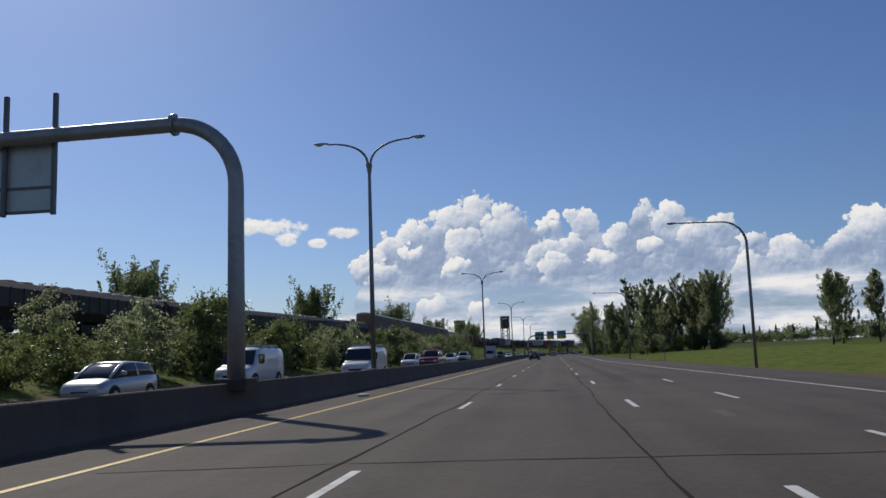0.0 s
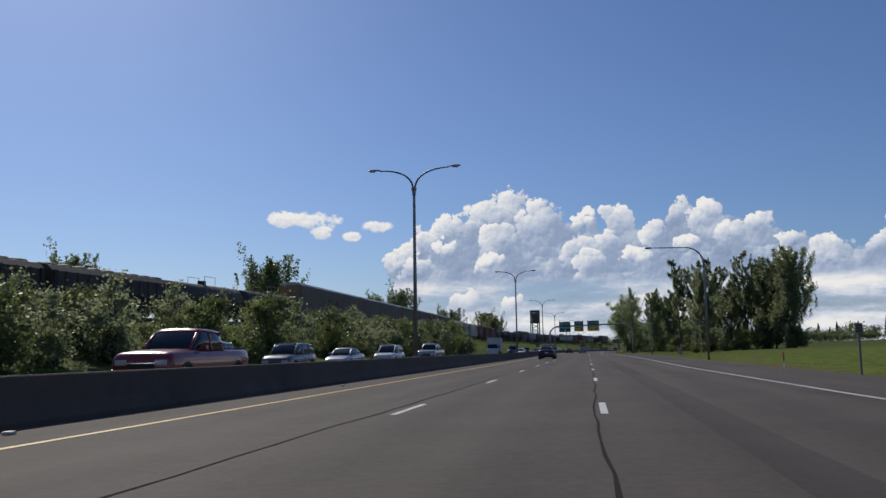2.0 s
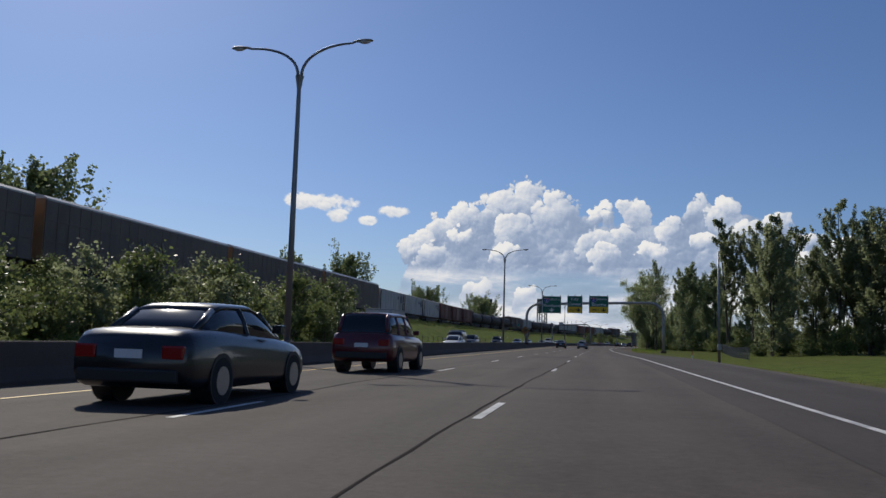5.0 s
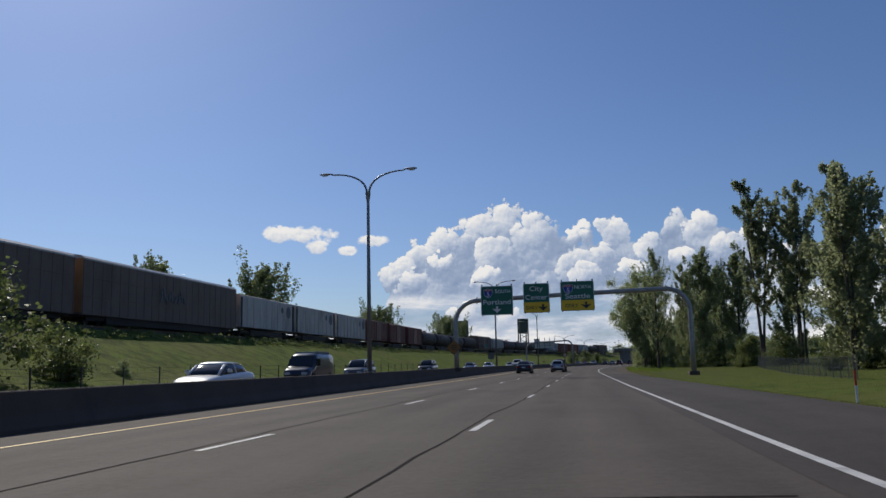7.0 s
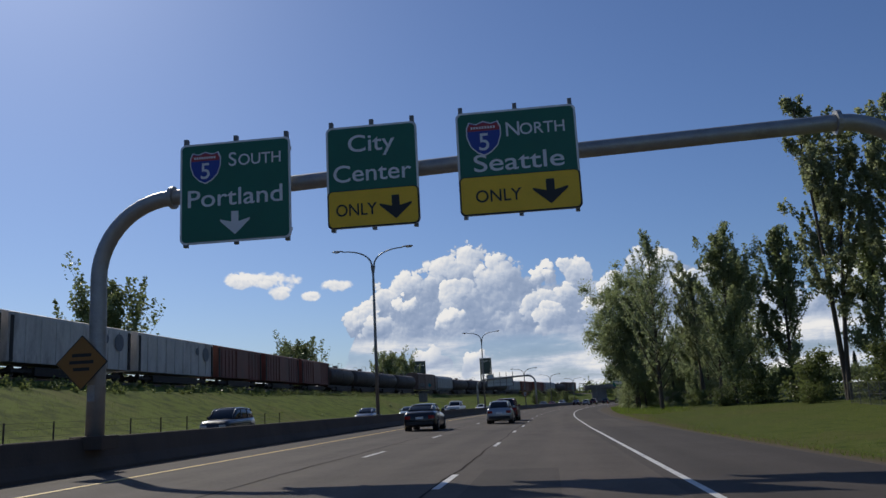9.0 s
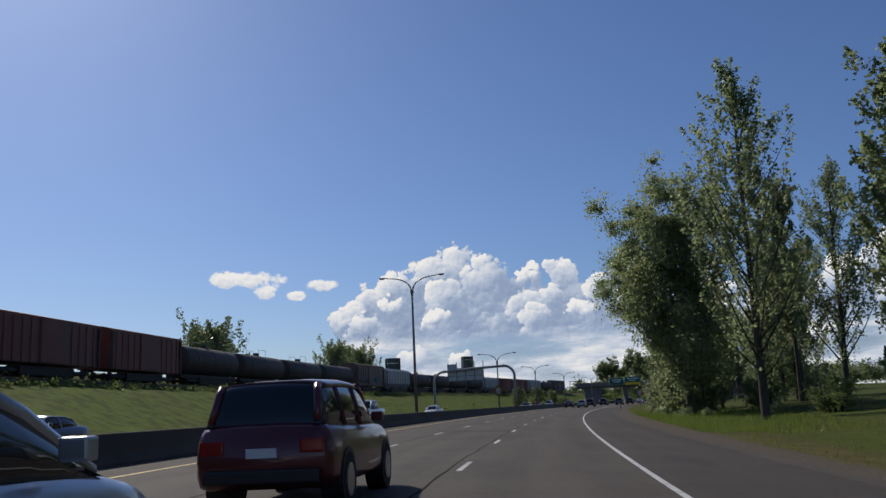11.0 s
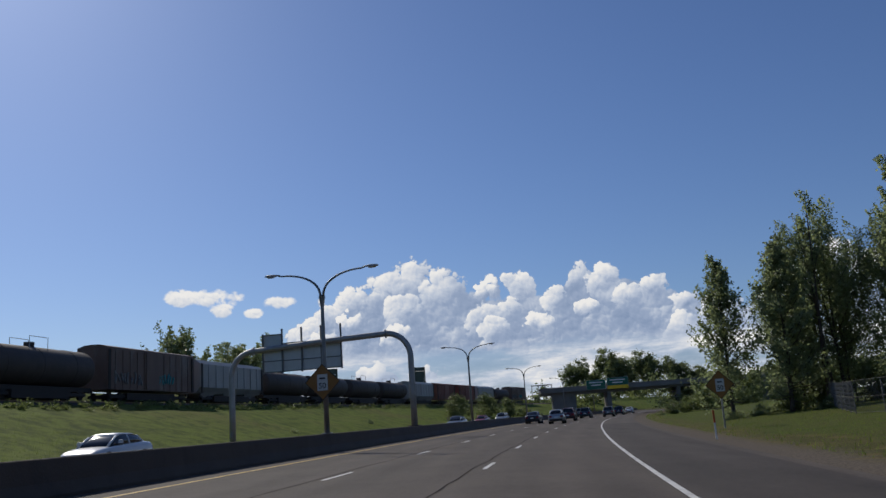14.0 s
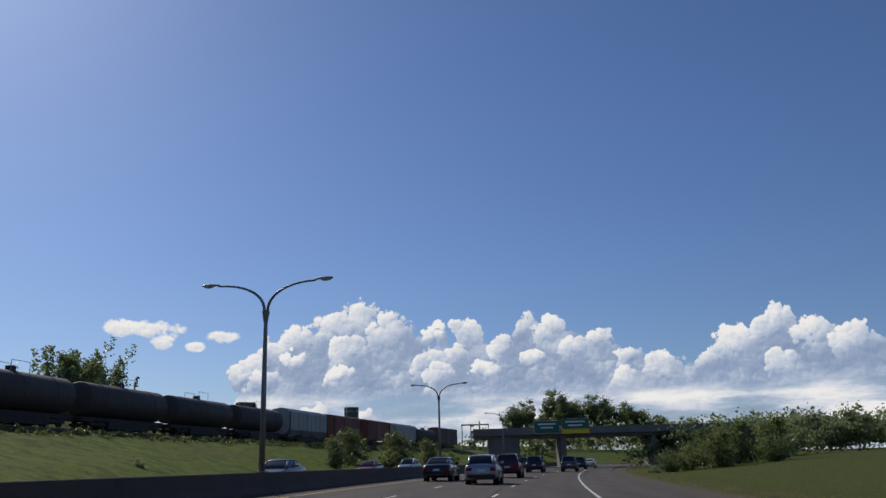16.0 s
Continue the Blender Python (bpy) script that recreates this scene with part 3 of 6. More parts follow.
def build_road():
    us = [-14.6, -12.8, -11, -9.1, -7.3, -5.4, -3.6, -2.0, -1.0, 0, 0.9, 1.8, 2.7, 3.66, 4.6, 5.5, 6.4, 7.3, 8.2, 9.2, 10.1, 11.06]
    ss = stations(-60, 700, 4.0)
    verts, faces, lat = [], [], []
    for s in ss:
        row = us + [edge_u(s) + d for d in (0.4, 1.4, 2.4, 3.3)]
        for u in row:
            verts.append(at(u, s, 0.0))
            lat.append(u)
    n = len(us) + 4
    for i in range(len(ss) - 1):
        for k in range(n - 1):
            faces.append((i * n + k, i * n + k + 1, (i + 1) * n + k + 1, (i + 1) * n + k))
    road = mesh_object("road", verts, faces, ASPHALT)
    road.data.attributes.new("lateral", "FLOAT", "POINT").data.foreach_set("value", lat)
    tagged(road, "worn grey asphalt motorway with lanes both ways", "road", kind="structure")

    def stripe(name, u_of, a, b, width, mat, label, step=3.0):
        ob = ribbon(name, lambda s: ((u_of(s) - width / 2, 0.006), (u_of(s) + width / 2, 0.006)), stations(a, b, step), mat)
        ob.parent = road
        return tagged(ob, label)

    stripe("edge_line", lambda s: 0.0, -55, 690, 0.14, PAINT_YELLOW, "worn yellow median edge line")
    stripe("edge_line", edge_u, -55, 690, 0.115, PAINT_WHITE, "solid white shoulder line")
    stripe("edge_line", lambda s: -13.2, -55, 690, 0.13, PAINT_WHITE, "white shoulder line")
    stripe("edge_line", lambda s: -4.2, -55, 690, 0.13, PAINT_YELLOW, "yellow edge line")

    def dashes(u_of, first, a, b, period=10.757):
        s = first - period * math.floor((first - a) / period)
        while s < b:
            u = u_of(s)
            ob = ribbon("lane_dash", ((u - 0.06, 0.006), (u + 0.06, 0.006)), stations(s, s + 2.7, 0.9), PAINT_WHITE)
            ob.parent = road
            s += period

    # the two lane lines, repainted in three stretches
    dashes(lambda s: 3.72, 76.7, -30, 168, 13.2)
    dashes(lambda s: float(np.interp(s, (200, 240, 300), (3.75, 3.9, 4.0))), 211.5, 170, 302, 13.05)
    dashes(lambda s: 3.74, 421.3, 304, 620, 11.95)
    dashes(lambda s: 7.15 + 0.6 * max(0.0, (50 - s) / 30), 76.2, -30, 168, 13.45)
    dashes(lambda s: 7.15, 213.9, 170, 302, 13.35)
    dashes(lambda s: 7.25, 423.0, 304, 620, 11.9)
    dashes(lambda s: 10.15, 24.1, -30, 40)
    dashes(lambda s: -8.3, 7.0, -30, 500)

    # overlays and repaired patches
    def overlay(name, u0, u1, a, b, mat, label):
        ss = stations(a, b, 3.0)
        ob = ribbon(name, lambda s: [(u0 + (u1 - u0) * k / 4 + 0.03 * noise.noise((s * 0.9, k, u0)), 0.003) for k in range(5)], ss, mat)
        ob.data.attributes.new("lateral", "FLOAT", "POINT").data.foreach_set("value", [u0 + (u1 - u0) * k / 4 for _ in ss for k in range(5)])
        ob.parent = road
        tagged(ob, label)
    for u0, u1, a, b in ((8.35, 8.95, 36, 131), (10.6, 14.2, 125, 300), (4.6, 6.9, 196, 203), (7.6, 9.0, 262, 271), (0.5, 3.5, 330, 338), (4.0, 7.0, 352, 355), (10.9, 13.9, 320, 470)):
        overlay("dark_overlay", u0, u1, a, b, ASPHALT_DARK, "darker strip of newer asphalt")
    for u0, u1, a, b in ((6.95, 7.2, 114.5, 116.2), (6.98, 7.25, 127.0, 127.8), (8.6, 9.0, 134.9, 135.4), (8.0, 8.4, 99, 100.6), (8.9, 9.15, 19.2, 20.8)):
        overlay("pale_patch", u0, u1, a, b, ASPHALT_PALE, "small pale worn patch")

    # tarred cracks along and across the lanes
    rng = random.Random(11)
    crack = material("tar_crack", (0.034, 0.029, 0.026), 0.95, var=0.2, spec=0.05)

    def seam(points, width):
        verts, faces = [], []
        for u, s in points:
            w = width * rng.uniform(0.6, 1.3) / 2
            verts += [at(u - w, s, 0.005), at(u + w, s, 0.005)]
        for i in range(len(points) - 1):
            faces.append((2 * i, 2 * i + 1, 2 * i + 3, 2 * i + 2))
        ob = mesh_object("tar_seam", verts, faces, crack)
        ob.parent = road

    for u0, a, b in ((3.45, -20, 480), (7.05, -20, 480)):
        u, pts = u0, []
        for s in stations(a, b, 1.2):
            u += rng.uniform(-0.05, 0.05) + (u0 - u) * 0.1
            pts.append((u, s))
        seam(pts, 0.04)

    def cross(s0, a, b):
        verts, faces, pts = [], [], []
        s = s0
        for u in np.arange(a, b, 0.4):
            s += rng.uniform(-0.06, 0.06)
            pts.append((float(u), s))
        for u, s in pts:
            w = 0.022 * rng.uniform(0.6, 1.3)
            verts += [at(u, s - w, 0.0045), at(u, s + w, 0.0045)]
        for i in range(len(pts) - 1):
            faces.append((2 * i, 2 * i + 2, 2 * i + 3, 2 * i + 1))
        ob = mesh_object("tar_seam", verts, faces, crack)
        ob.parent = road

    s = -15.0
    while s < 520:
        cross(s, 0.3, rng.choice((7.2, 10.6, 10.6)))
        s += rng.uniform(20, 34)
    return road


def build_barrier():
    shape = ((0.30, 0.0), (0.30, 0.075), (0.175, 0.33), (0.085, 0.80), (0.06, 0.825), (-0.06, 0.825), (-0.085, 0.80), (-0.175, 0.33), (-0.30, 0.075), (-0.30, 0.0))
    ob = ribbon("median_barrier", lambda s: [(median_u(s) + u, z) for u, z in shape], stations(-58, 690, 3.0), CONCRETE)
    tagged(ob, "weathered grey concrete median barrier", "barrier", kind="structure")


# ---------------------------------------------------------------- street lamps
def double_lamp(height, reach=2.42, rise=1.36):
    """A pole on the barrier with two curved arms; origin at the pole's foot."""
    top = height + rise
    lamp = empty("street_lamp", "tall grey steel double-armed street lamp on the median barrier", "street lamp", "median lamps")
    part("base_plate", boxed(-0.2, 0.2, -0.2, 0.2, 0.0, 0.05, 0.01), GALVANISED, lamp)
    part("pole", tube([(0, 0, 0.0), (0, 0, height * 0.5), (0, 0, height - 0.1), (0, 0, height + 0.15)], [0.125, 0.10, 0.075, 0.075], 14), POLE_STEEL, lamp, smooth=True)
    part("collar", tube([(0, 0, height - 0.35), (0, 0, height - 0.1), (0, 0, height + 0.1)], [0.085, 0.12, 0.16], 14), POLE_STEEL, lamp)
    for side in (-1, 1):
        pts = [(side * (0.06 + (reach - 0.5) * (1 - math.cos(f * math.pi / 2))), 0, height + (rise - 0.12) * math.sin(f * math.pi / 2) ** 0.8) for f in np.linspace(0, 1, 12)]
        pts.append((side * (reach - 0.3), 0, top - 0.08))
        arm = part("arm", tube(pts, list(np.linspace(0.062, 0.036, len(pts))), 10), POLE_STEEL, lamp, smooth=True)
        bm = bmesh.new()
        bmesh.ops.create_uvsphere(bm, u_segments=14, v_segments=8, radius=1.0)
        for v in bm.verts:
            k = 0.75 + 0.25 * (v.co.x * side)
            v.co = Vector((side * (reach - 0.02) + v.co.x * 0.40, v.co.y * 0.17 * k, top - 0.06 + v.co.z * (0.085 if v.co.z > 0 else 0.07) * k))
        head = part("lamp_head", bm, GALVANISED, lamp, "grey cobra-head luminaire", True)
        bm = bmesh.new()
        bmesh.ops.create_uvsphere(bm, u_segments=10, v_segments=6, radius=1.0)
        for v in bm.verts:
            v.co = Vector((side * (reach + 0.06) + v.co.x * 0.22, v.co.y * 0.12, top - 0.10 + v.co.z * 0.07))
        part("lens", bm, LAMP_GLASS, head, "milky lamp lens", True)
    return lamp


def single_lamp(height=11.2, reach=5.3):
    """A roadside pole whose long arm reaches towards -x."""
    lamp = empty("street_lamp", "tall slim grey roadside lamp with one long arm", "street lamp", "roadside lamps")
    part("base_plate", tube([(0, 0, -0.15), (0, 0, 0.12)], 0.26, 12), CONCRETE, lamp, "concrete footing")
    r = 1.7
    pts = [(0, 0, 0.05), (0, 0, height * 0.5), (0, 0, height - r)]
    pts += arc((-r, 0, height - r), (1, 0, 0), (0, 0, 1), r, 0.12, math.pi / 2 - 0.05, 9)
    pts += [(-reach + 0.8, 0, height + 0.06), (-reach + 0.3, 0, height + 0.08)]
    part("pole", tube(pts, list(np.linspace(0.115, 0.04, len(pts))), 12), POLE_STEEL, lamp, smooth=True)
    bm = bmesh.new()
    bmesh.ops.create_uvsphere(bm, u_segments=14, v_segments=8, radius=1.0)
    for v in bm.verts:
        v.co = Vector((-reach + v.co.x * 0.42, v.co.y * 0.17, height + 0.07 + v.co.z * (0.085 if v.co.z > 0 else 0.065)))
    head = part("lamp_head", bm, GALVANISED, lamp, "grey cobra-head luminaire", True)
    bm = bmesh.new()
    bmesh.ops.create_uvsphere(bm, u_segments=10, v_segments=6, radius=1.0)
    for v in bm.verts:
        v.co = Vector((-reach - 0.08 + v.co.x * 0.22, v.co.y * 0.12, height + 0.03 + v.co.z * 0.07))
    part("lens", bm, LAMP_GLASS, head, smooth=True)
    return lamp


def build_lamps():
    tall, short = double_lamp(9.6), double_lamp(6.1)
    for u, s, kind in ((-2.32, 42.2, 0), (-2.66, 109.7, 0), (-2.29, 175.1, 0), (-2.33, 244.3, 0), (-2.1, 308.2, 0), (-2.0, 376.6, 0), (-1.45, 427.3, 1), (-1.68, 473.0, 1), (-2.0, 518.5, 1), (-2.04, 566, 1), (-2.04, 612, 1)):
        ob = short if kind else tall
        m = turned(at(u, s, 0.822), -heading(s) - radians(3))
        if not ob.get("placed"):
            ob.matrix_basis, ob["placed"] = m, 1
        else:
            copy_thing(ob, m)
    for ob in (tall, short):
        del ob["placed"]
    one = single_lamp()
    spots = ((20.5, 67.4), (18.7, 149.1))
    one.matrix_basis = turned(ground_at(*spots[0]), 0)
    for u, s in spots[1:]:
        copy_thing(one, turned(ground_at(u, s), 0) @ Matrix.Diagonal((1, 1, 1.03, 1)))


# ---------------------------------------------------------------- sign gantries
def text_mesh(body, size, mat, parent, x, y, z, width=None, turn=0.0):
    """Lettering standing in the x-z plane, facing -y, centred at x, z."""
    cu = bpy.data.curves.new("lettering", "FONT")
    cu.body, cu.size, cu.align_x, cu.align_y, cu.extrude, cu.offset = body, size, "CENTER", "CENTER", 0.004, size * 0.006
    tmp = bpy.data.objects.new("lettering", cu)
    scene.collection.objects.link(tmp)
    bpy.context.view_layer.update()
    me = bpy.data.meshes.new_from_object(tmp)
    bpy.data.objects.remove(tmp)
    me.materials.clear()
    me.materials.append(mat)
    xs = [v.co.x for v in me.vertices]
    k = width / (max(xs) - min(xs)) if width else 1.0
    mid = (max(xs) + min(xs)) / 2
    ys = [v.co.y for v in me.vertices]
    midy = (max(ys) + min(ys)) / 2
    for v in me.vertices:
        v.co = Vector(((v.co.x - mid) * k, -v.co.z, v.co.y - midy))
    ob = new("lettering", me)
    ob.parent = parent
    ob.matrix_basis = pose(x, y, z, 0, turn, 0)
    return ob


def rounded(x0, x1, z0, z1, r, n=5):
    pts = []
    for cx, cz, a in ((x1 - r, z1 - r, 0), (x0 + r, z1 - r, 90), (x0 + r, z0 + r, 180), (x1 - r, z0 + r, 270)):
        pts += [(cx + r * math.cos(radians(a + 90 * i / n)), cz + r * math.sin(radians(a + 90 * i / n))) for i in range(n + 1)]
    return pts


def shield(parent, x, z, w, y):
    """Route shield: blue field, red crown, white rim."""
    def outline(k):
        pts = [(-0.50, 0.30), (-0.42, 0.48), (-0.22, 0.42), (0, 0.50), (0.22, 0.42), (0.42, 0.48), (0.50, 0.30), (0.50, 0.05), (0.40, -0.25), (0.20, -0.45), (0, -0.54), (-0.20, -0.45), (-0.40, -0.25), (-0.50, 0.05)]
        return [(x + w * k * a, z + w * k * b) for a, b in reversed(pts)]
    rim = part("route_shield", prism(outline(1.0), y - 0.012, y), SIGN_WHITE, parent, "blue and red route shield")
    part("shield_field", prism(outline(0.93), y - 0.018, y - 0.012), SIGN_BLUE, rim)
    crown = [(x + w * a, z + w * b) for a, b in ((-0.45, 0.20), (0.45, 0.20), (0.46, 0.30), (0.39, 0.42), (0.22, 0.38), (0, 0.45), (-0.22, 0.38), (-0.39, 0.42), (-0.46, 0.30))]
    part("shield_crown", prism(crown, y - 0.024, y - 0.018), SIGN_RED, rim)
    bars = bmesh.new()
    for i in range(9):
        a = x + w * (-0.36 + 0.08 * i)
        box(bars, a, a + w * 0.05, y - 0.028, y - 0.024, z + w * 0.26, z + w * 0.33)
    part("lettering", bars, SIGN_WHITE, rim)
    text_mesh("5", w * 0.72, SIGN_WHITE, rim, x, y - 0.022, z - w * 0.13)


def arrow(parent, x, z, w, h, y, mat):
    pts = [(-0.12, 0.5), (-0.12, 0.05), (-0.5, 0.18), (-0.5, 0.10), (0, -0.5), (0.5, 0.10), (0.5, 0.18), (0.12, 0.05), (0.12, 0.5)]
    part("arrow", prism([(x + w * a, z + h * b) for a, b in pts], y - 0.012, y), mat, parent)


def guide_sign(x0, x1, z0, z1, split=None):
    """A green motorway sign in the x-z plane, facing -y, with its steel frame behind."""
    sign = empty("motorway_sign", "green overhead motorway sign with white border", "road sign", "gantry signs")
    part("panel", prism(rounded(x0, x1, z0, z1, 0.14), 0.0, 0.035), SIGN_WHITE, sign, "white border and backing")
    part("green_field", prism(rounded(x0 + 0.05, x1 - 0.05, z0 + 0.05, z1 - 0.05, 0.11), -0.006, 0.0), SIGN_GREEN, sign)
    if split:
        part("exit_only_panel", prism(rounded(x0 + 0.005, x1 - 0.005, z0 + 0.005, split, 0.12), -0.012, -0.006), SIGN_BLACK, sign)
        part("yellow_field", prism(rounded(x0 + 0.045, x1 - 0.045, z0 + 0.045, split - 0.02, 0.10), -0.018, -0.012), SIGN_YELLOW, sign, "yellow lower field")
    n = 3
    for i in range(n):
        a = x0 + 0.12 + (x1 - x0 - 0.24) * i / (n - 1)
        part("post", boxed(a - 0.05, a + 0.05, 0.035, 0.16, z0 - 0.05, z1 + 0.16, 0.008), SIGN_FRAME, sign)
    for z in (z0 + 0.25, (z0 + z1) / 2, z1 - 0.25):
        part("rail", boxed(x0 + 0.03, x1 - 0.03, 0.16, 0.20, z - 0.04, z + 0.04), SIGN_FRAME, sign)
    return sign


def monotube(name, label, xl, xr, zl, zr, zbl, zbr, r=0.21, bend=2.0):
    """A gantry of one bent tube from the left foot to the right foot; x along the beam."""
    g = empty(name, label, "sign gantry")
    pts = [(xl, 0, zbl), (xl + 0.02, 0, (zl - bend + zbl) / 2)]
    pts += [(xl + bend - bend * math.cos(t), 0, zl - bend + bend * math.sin(t)) for t in np.linspace(0.0, math.pi / 2, 12)]
    mid = (xl + xr) / 2
    pts += [(mid, 0, (zl + zr) / 2 + 0.05)]
    pts += [(xr - bend + bend * math.sin(t), 0, zr - bend + bend * math.cos(t)) for t in np.linspace(0.0, math.pi / 2, 12)]
    pts += [(xr, 0, (zr - bend + zbr) / 2), (xr, 0, zbr)]
    rr = [r * 1.12] + [r * 1.05] + [r] * (len(pts) - 4) + [r * 1.05, r * 1.12]
    part("tube", tube(pts, rr, 16), GALVANISED, g, "weathered bent steel tube", True)
    for x, z in ((xl + bend, zl), (xr - bend, zr)):
        part("flange", tube([(x - 0.05, 0, z), (x + 0.05, 0, z)], r * 1.45, 16), GALVANISED, g)
    for x, z in ((xl, zbl), (xr, zbr)):
        part("foot", boxed(x - 0.42, x + 0.42, -0.42, 0.42, z - 0.25, z + 0.08, 0.02), CONCRETE, g, "concrete footing")
    part("hatch", boxed(xl - 0.09, xl + 0.09, -r * 1.14, -r * 0.7, zbl + 0.9, zbl + 1.3, 0.01), GALVANISED, g)
    return g


def diamond(u, s, z, size, mat, label, post=None):
    """A diamond warning sign at station s, facing the traffic."""
    d = empty("warning_sign", label, "road sign")
    d.matrix_basis = turned(at(u, s, z), -heading(s))
    k = size / 2 * math.sqrt(2)
    y = -0.17
    part("panel", prism([(0, -k), (k, 0), (0, k), (-k, 0)], y, y + 0.02), SIGN_BLACK, d)
    part("face", prism([(0, -k * 0.95), (k * 0.95, 0), (0, k * 0.95), (-k * 0.95, 0)], y - 0.006, y), mat, d, "sun-faded yellow face")
    if post is not None:
        part("post", boxed(-0.045, 0.045, y + 0.02, y + 0.11, post, k * 0.8), GALVANISED, d)
    else:
        part("bracket", boxed(-0.05, 0.05, y + 0.02, 0.10, -0.1, 0.1), SIGN_FRAME, d)
    return d, y


def build_gantries():
    # gantry over the near carriageway, with three signs
    g = monotube("sign_gantry", "grey steel tube gantry spanning the carriageway", -2.15, 18.0, 6.72, 7.2, 0.8, 0.1, 0.2, 1.95)
    g.matrix_basis = turned((0, 274.15, 0), 0)
    for x0, x1, z0, z1, split in ((0.2, 3.03, 5.36, 7.92, None), (3.94, 6.2, 5.46, 8.02, 6.4), (7.16, 10.03, 5.53, 8.09, 6.48)):
        sign = guide_sign(x0, x1, z0, z1, split)
        sign.matrix_basis = turned((0, 273.68, 0), 0)
        w, mid = x1 - x0, (x0 + x1) / 2
        y = -0.006
        if split is None:
            tagged(sign, "green overhead sign for the southbound interstate")
            shield(sign, x0 + 0.66, z1 - 0.62, 0.80, y)
            text_mesh("S", 0.50, SIGN_WHITE, sign, x0 + 1.36, y - 0.004, z1 - 0.47)
            text_mesh("OUTH", 0.40, SIGN_WHITE, sign, x0 + 2.05, y - 0.004, z1 - 0.50, 1.08)
            text_mesh("Portland", 0.62, SIGN_WHITE, sign, mid, y - 0.004, z0 + 1.14, 2.42)
            arrow(sign, mid, z0 + 0.47, 0.75, 0.58, y, SIGN_WHITE)
        elif x0 < 5:
            tagged(sign, "green and yellow overhead sign for the city centre lane")
            text_mesh("City", 0.60, SIGN_WHITE, sign, mid, y - 0.004, z1 - 0.52, 1.15)
            text_mesh("Center", 0.60, SIGN_WHITE, sign, mid, y - 0.004, z1 - 1.20, 1.92)
            text_mesh("ONLY", 0.42, SIGN_BLACK, sign, x0 + 0.72, y - 0.016, (z0 + split) / 2 - 0.02, 1.0)
            arrow(sign, x1 - 0.58, (z0 + split) / 2 - 0.02, 0.78, 0.58, y - 0.012, SIGN_BLACK)
        else:
            tagged(sign, "green and yellow overhead sign for the northbound interstate")
            shield(sign, x0 + 0.66, z1 - 0.66, 0.84, y)
            text_mesh("N", 0.50, SIGN_WHITE, sign, x0 + 1.36, y - 0.004, z1 - 0.50)
            text_mesh("ORTH", 0.40, SIGN_WHITE, sign, x0 + 2.06, y - 0.004, z1 - 0.52, 1.06)
            text_mesh("Seattle", 0.60, SIGN_WHITE, sign, mid + 0.02, y - 0.004, split + 0.32, 2.14)
            text_mesh("ONLY", 0.42, SIGN_BLACK, sign, x0 + 0.93, y - 0.016, (z0 + split) / 2 - 0.02, 1.08)
            arrow(sign, x1 - 0.72, (z0 + split) / 2 - 0.02, 0.82, 0.60, y - 0.012, SIGN_BLACK)
    d, y = diamond(-2.3, 273.9, 2.62, 0.95, SIGN_ORANGE, "yellow diamond sign strapped to the gantry column")
    bars = bmesh.new()
    for i, w in enumerate((0.5, 0.62, 0.42)):
        box(bars, -w / 2, w / 2, y - 0.012, y - 0.006, 0.14 - 0.17 * i, 0.22 - 0.17 * i)
    part("lettering", bars, SIGN_BLACK, d)

    # gantries over the far carriageway, seen from behind
    def back_gantry(s, xl, xr, zl, zr, panels):
        h = heading(s)
        g = monotube("sign_gantry", "grey steel tube gantry over the opposite carriageway", xl, xr, zl, zr, 0.0, 0.83, 0.21, 1.75)
        g.matrix_basis = turned(at(0, s, 0), -h)
        for x0, x1, z0, z1, cols in panels:
            sign = empty("motorway_sign", "pale metal back of an overhead motorway sign", "road sign", "signs seen from behind")
            sign.matrix_basis = turned(at(0, s, 0), -h)
            n = cols
            for i in range(n):
                a, b = x0 + (x1 - x0) * i / n, x0 + (x1 - x0) * (i + 1) / n
                zt = z1[i] if hasattr(z1, "__len__") else z1
                part("panel", boxed(a + 0.01, b - 0.01, 0.36, 0.40, z0, zt), SIGN_BACK, sign)
                for z in (z0 + 0.04, (z0 + min(zt, 7.6)) / 2 - 0.25, zt - 0.05):
                    part("rail", boxed(a, b, 0.30, 0.36, z - 0.035, z + 0.035), SIGN_FRAME, sign)
            for i in range(n + 1):
                a = x0 + (x1 - x0) * i / n
                zt = z1[min(i, n - 1)] if hasattr(z1, "__len__") else z1
                part("post", boxed(a - 0.06, a + 0.06, 0.20, 0.32, z0 - 0.08, (8.6 if zl < 7.3 else 9.05) if i or zl > 7.3 else 8.3, 0.01), SIGN_FRAME, sign)
    back_gantry(449.3, -15.7, -2.04, 7.05, 7.52, ((-13.3, -7.25, 5.4, (8.25, 7.55, 7.55, 7.55), 4),))
    back_gantry(24.9, -16.5, -2.2, 7.55, 7.8, ((-13.6, -7.6, 5.65, (8.05, 8.05, 8.05, 8.05), 4),))


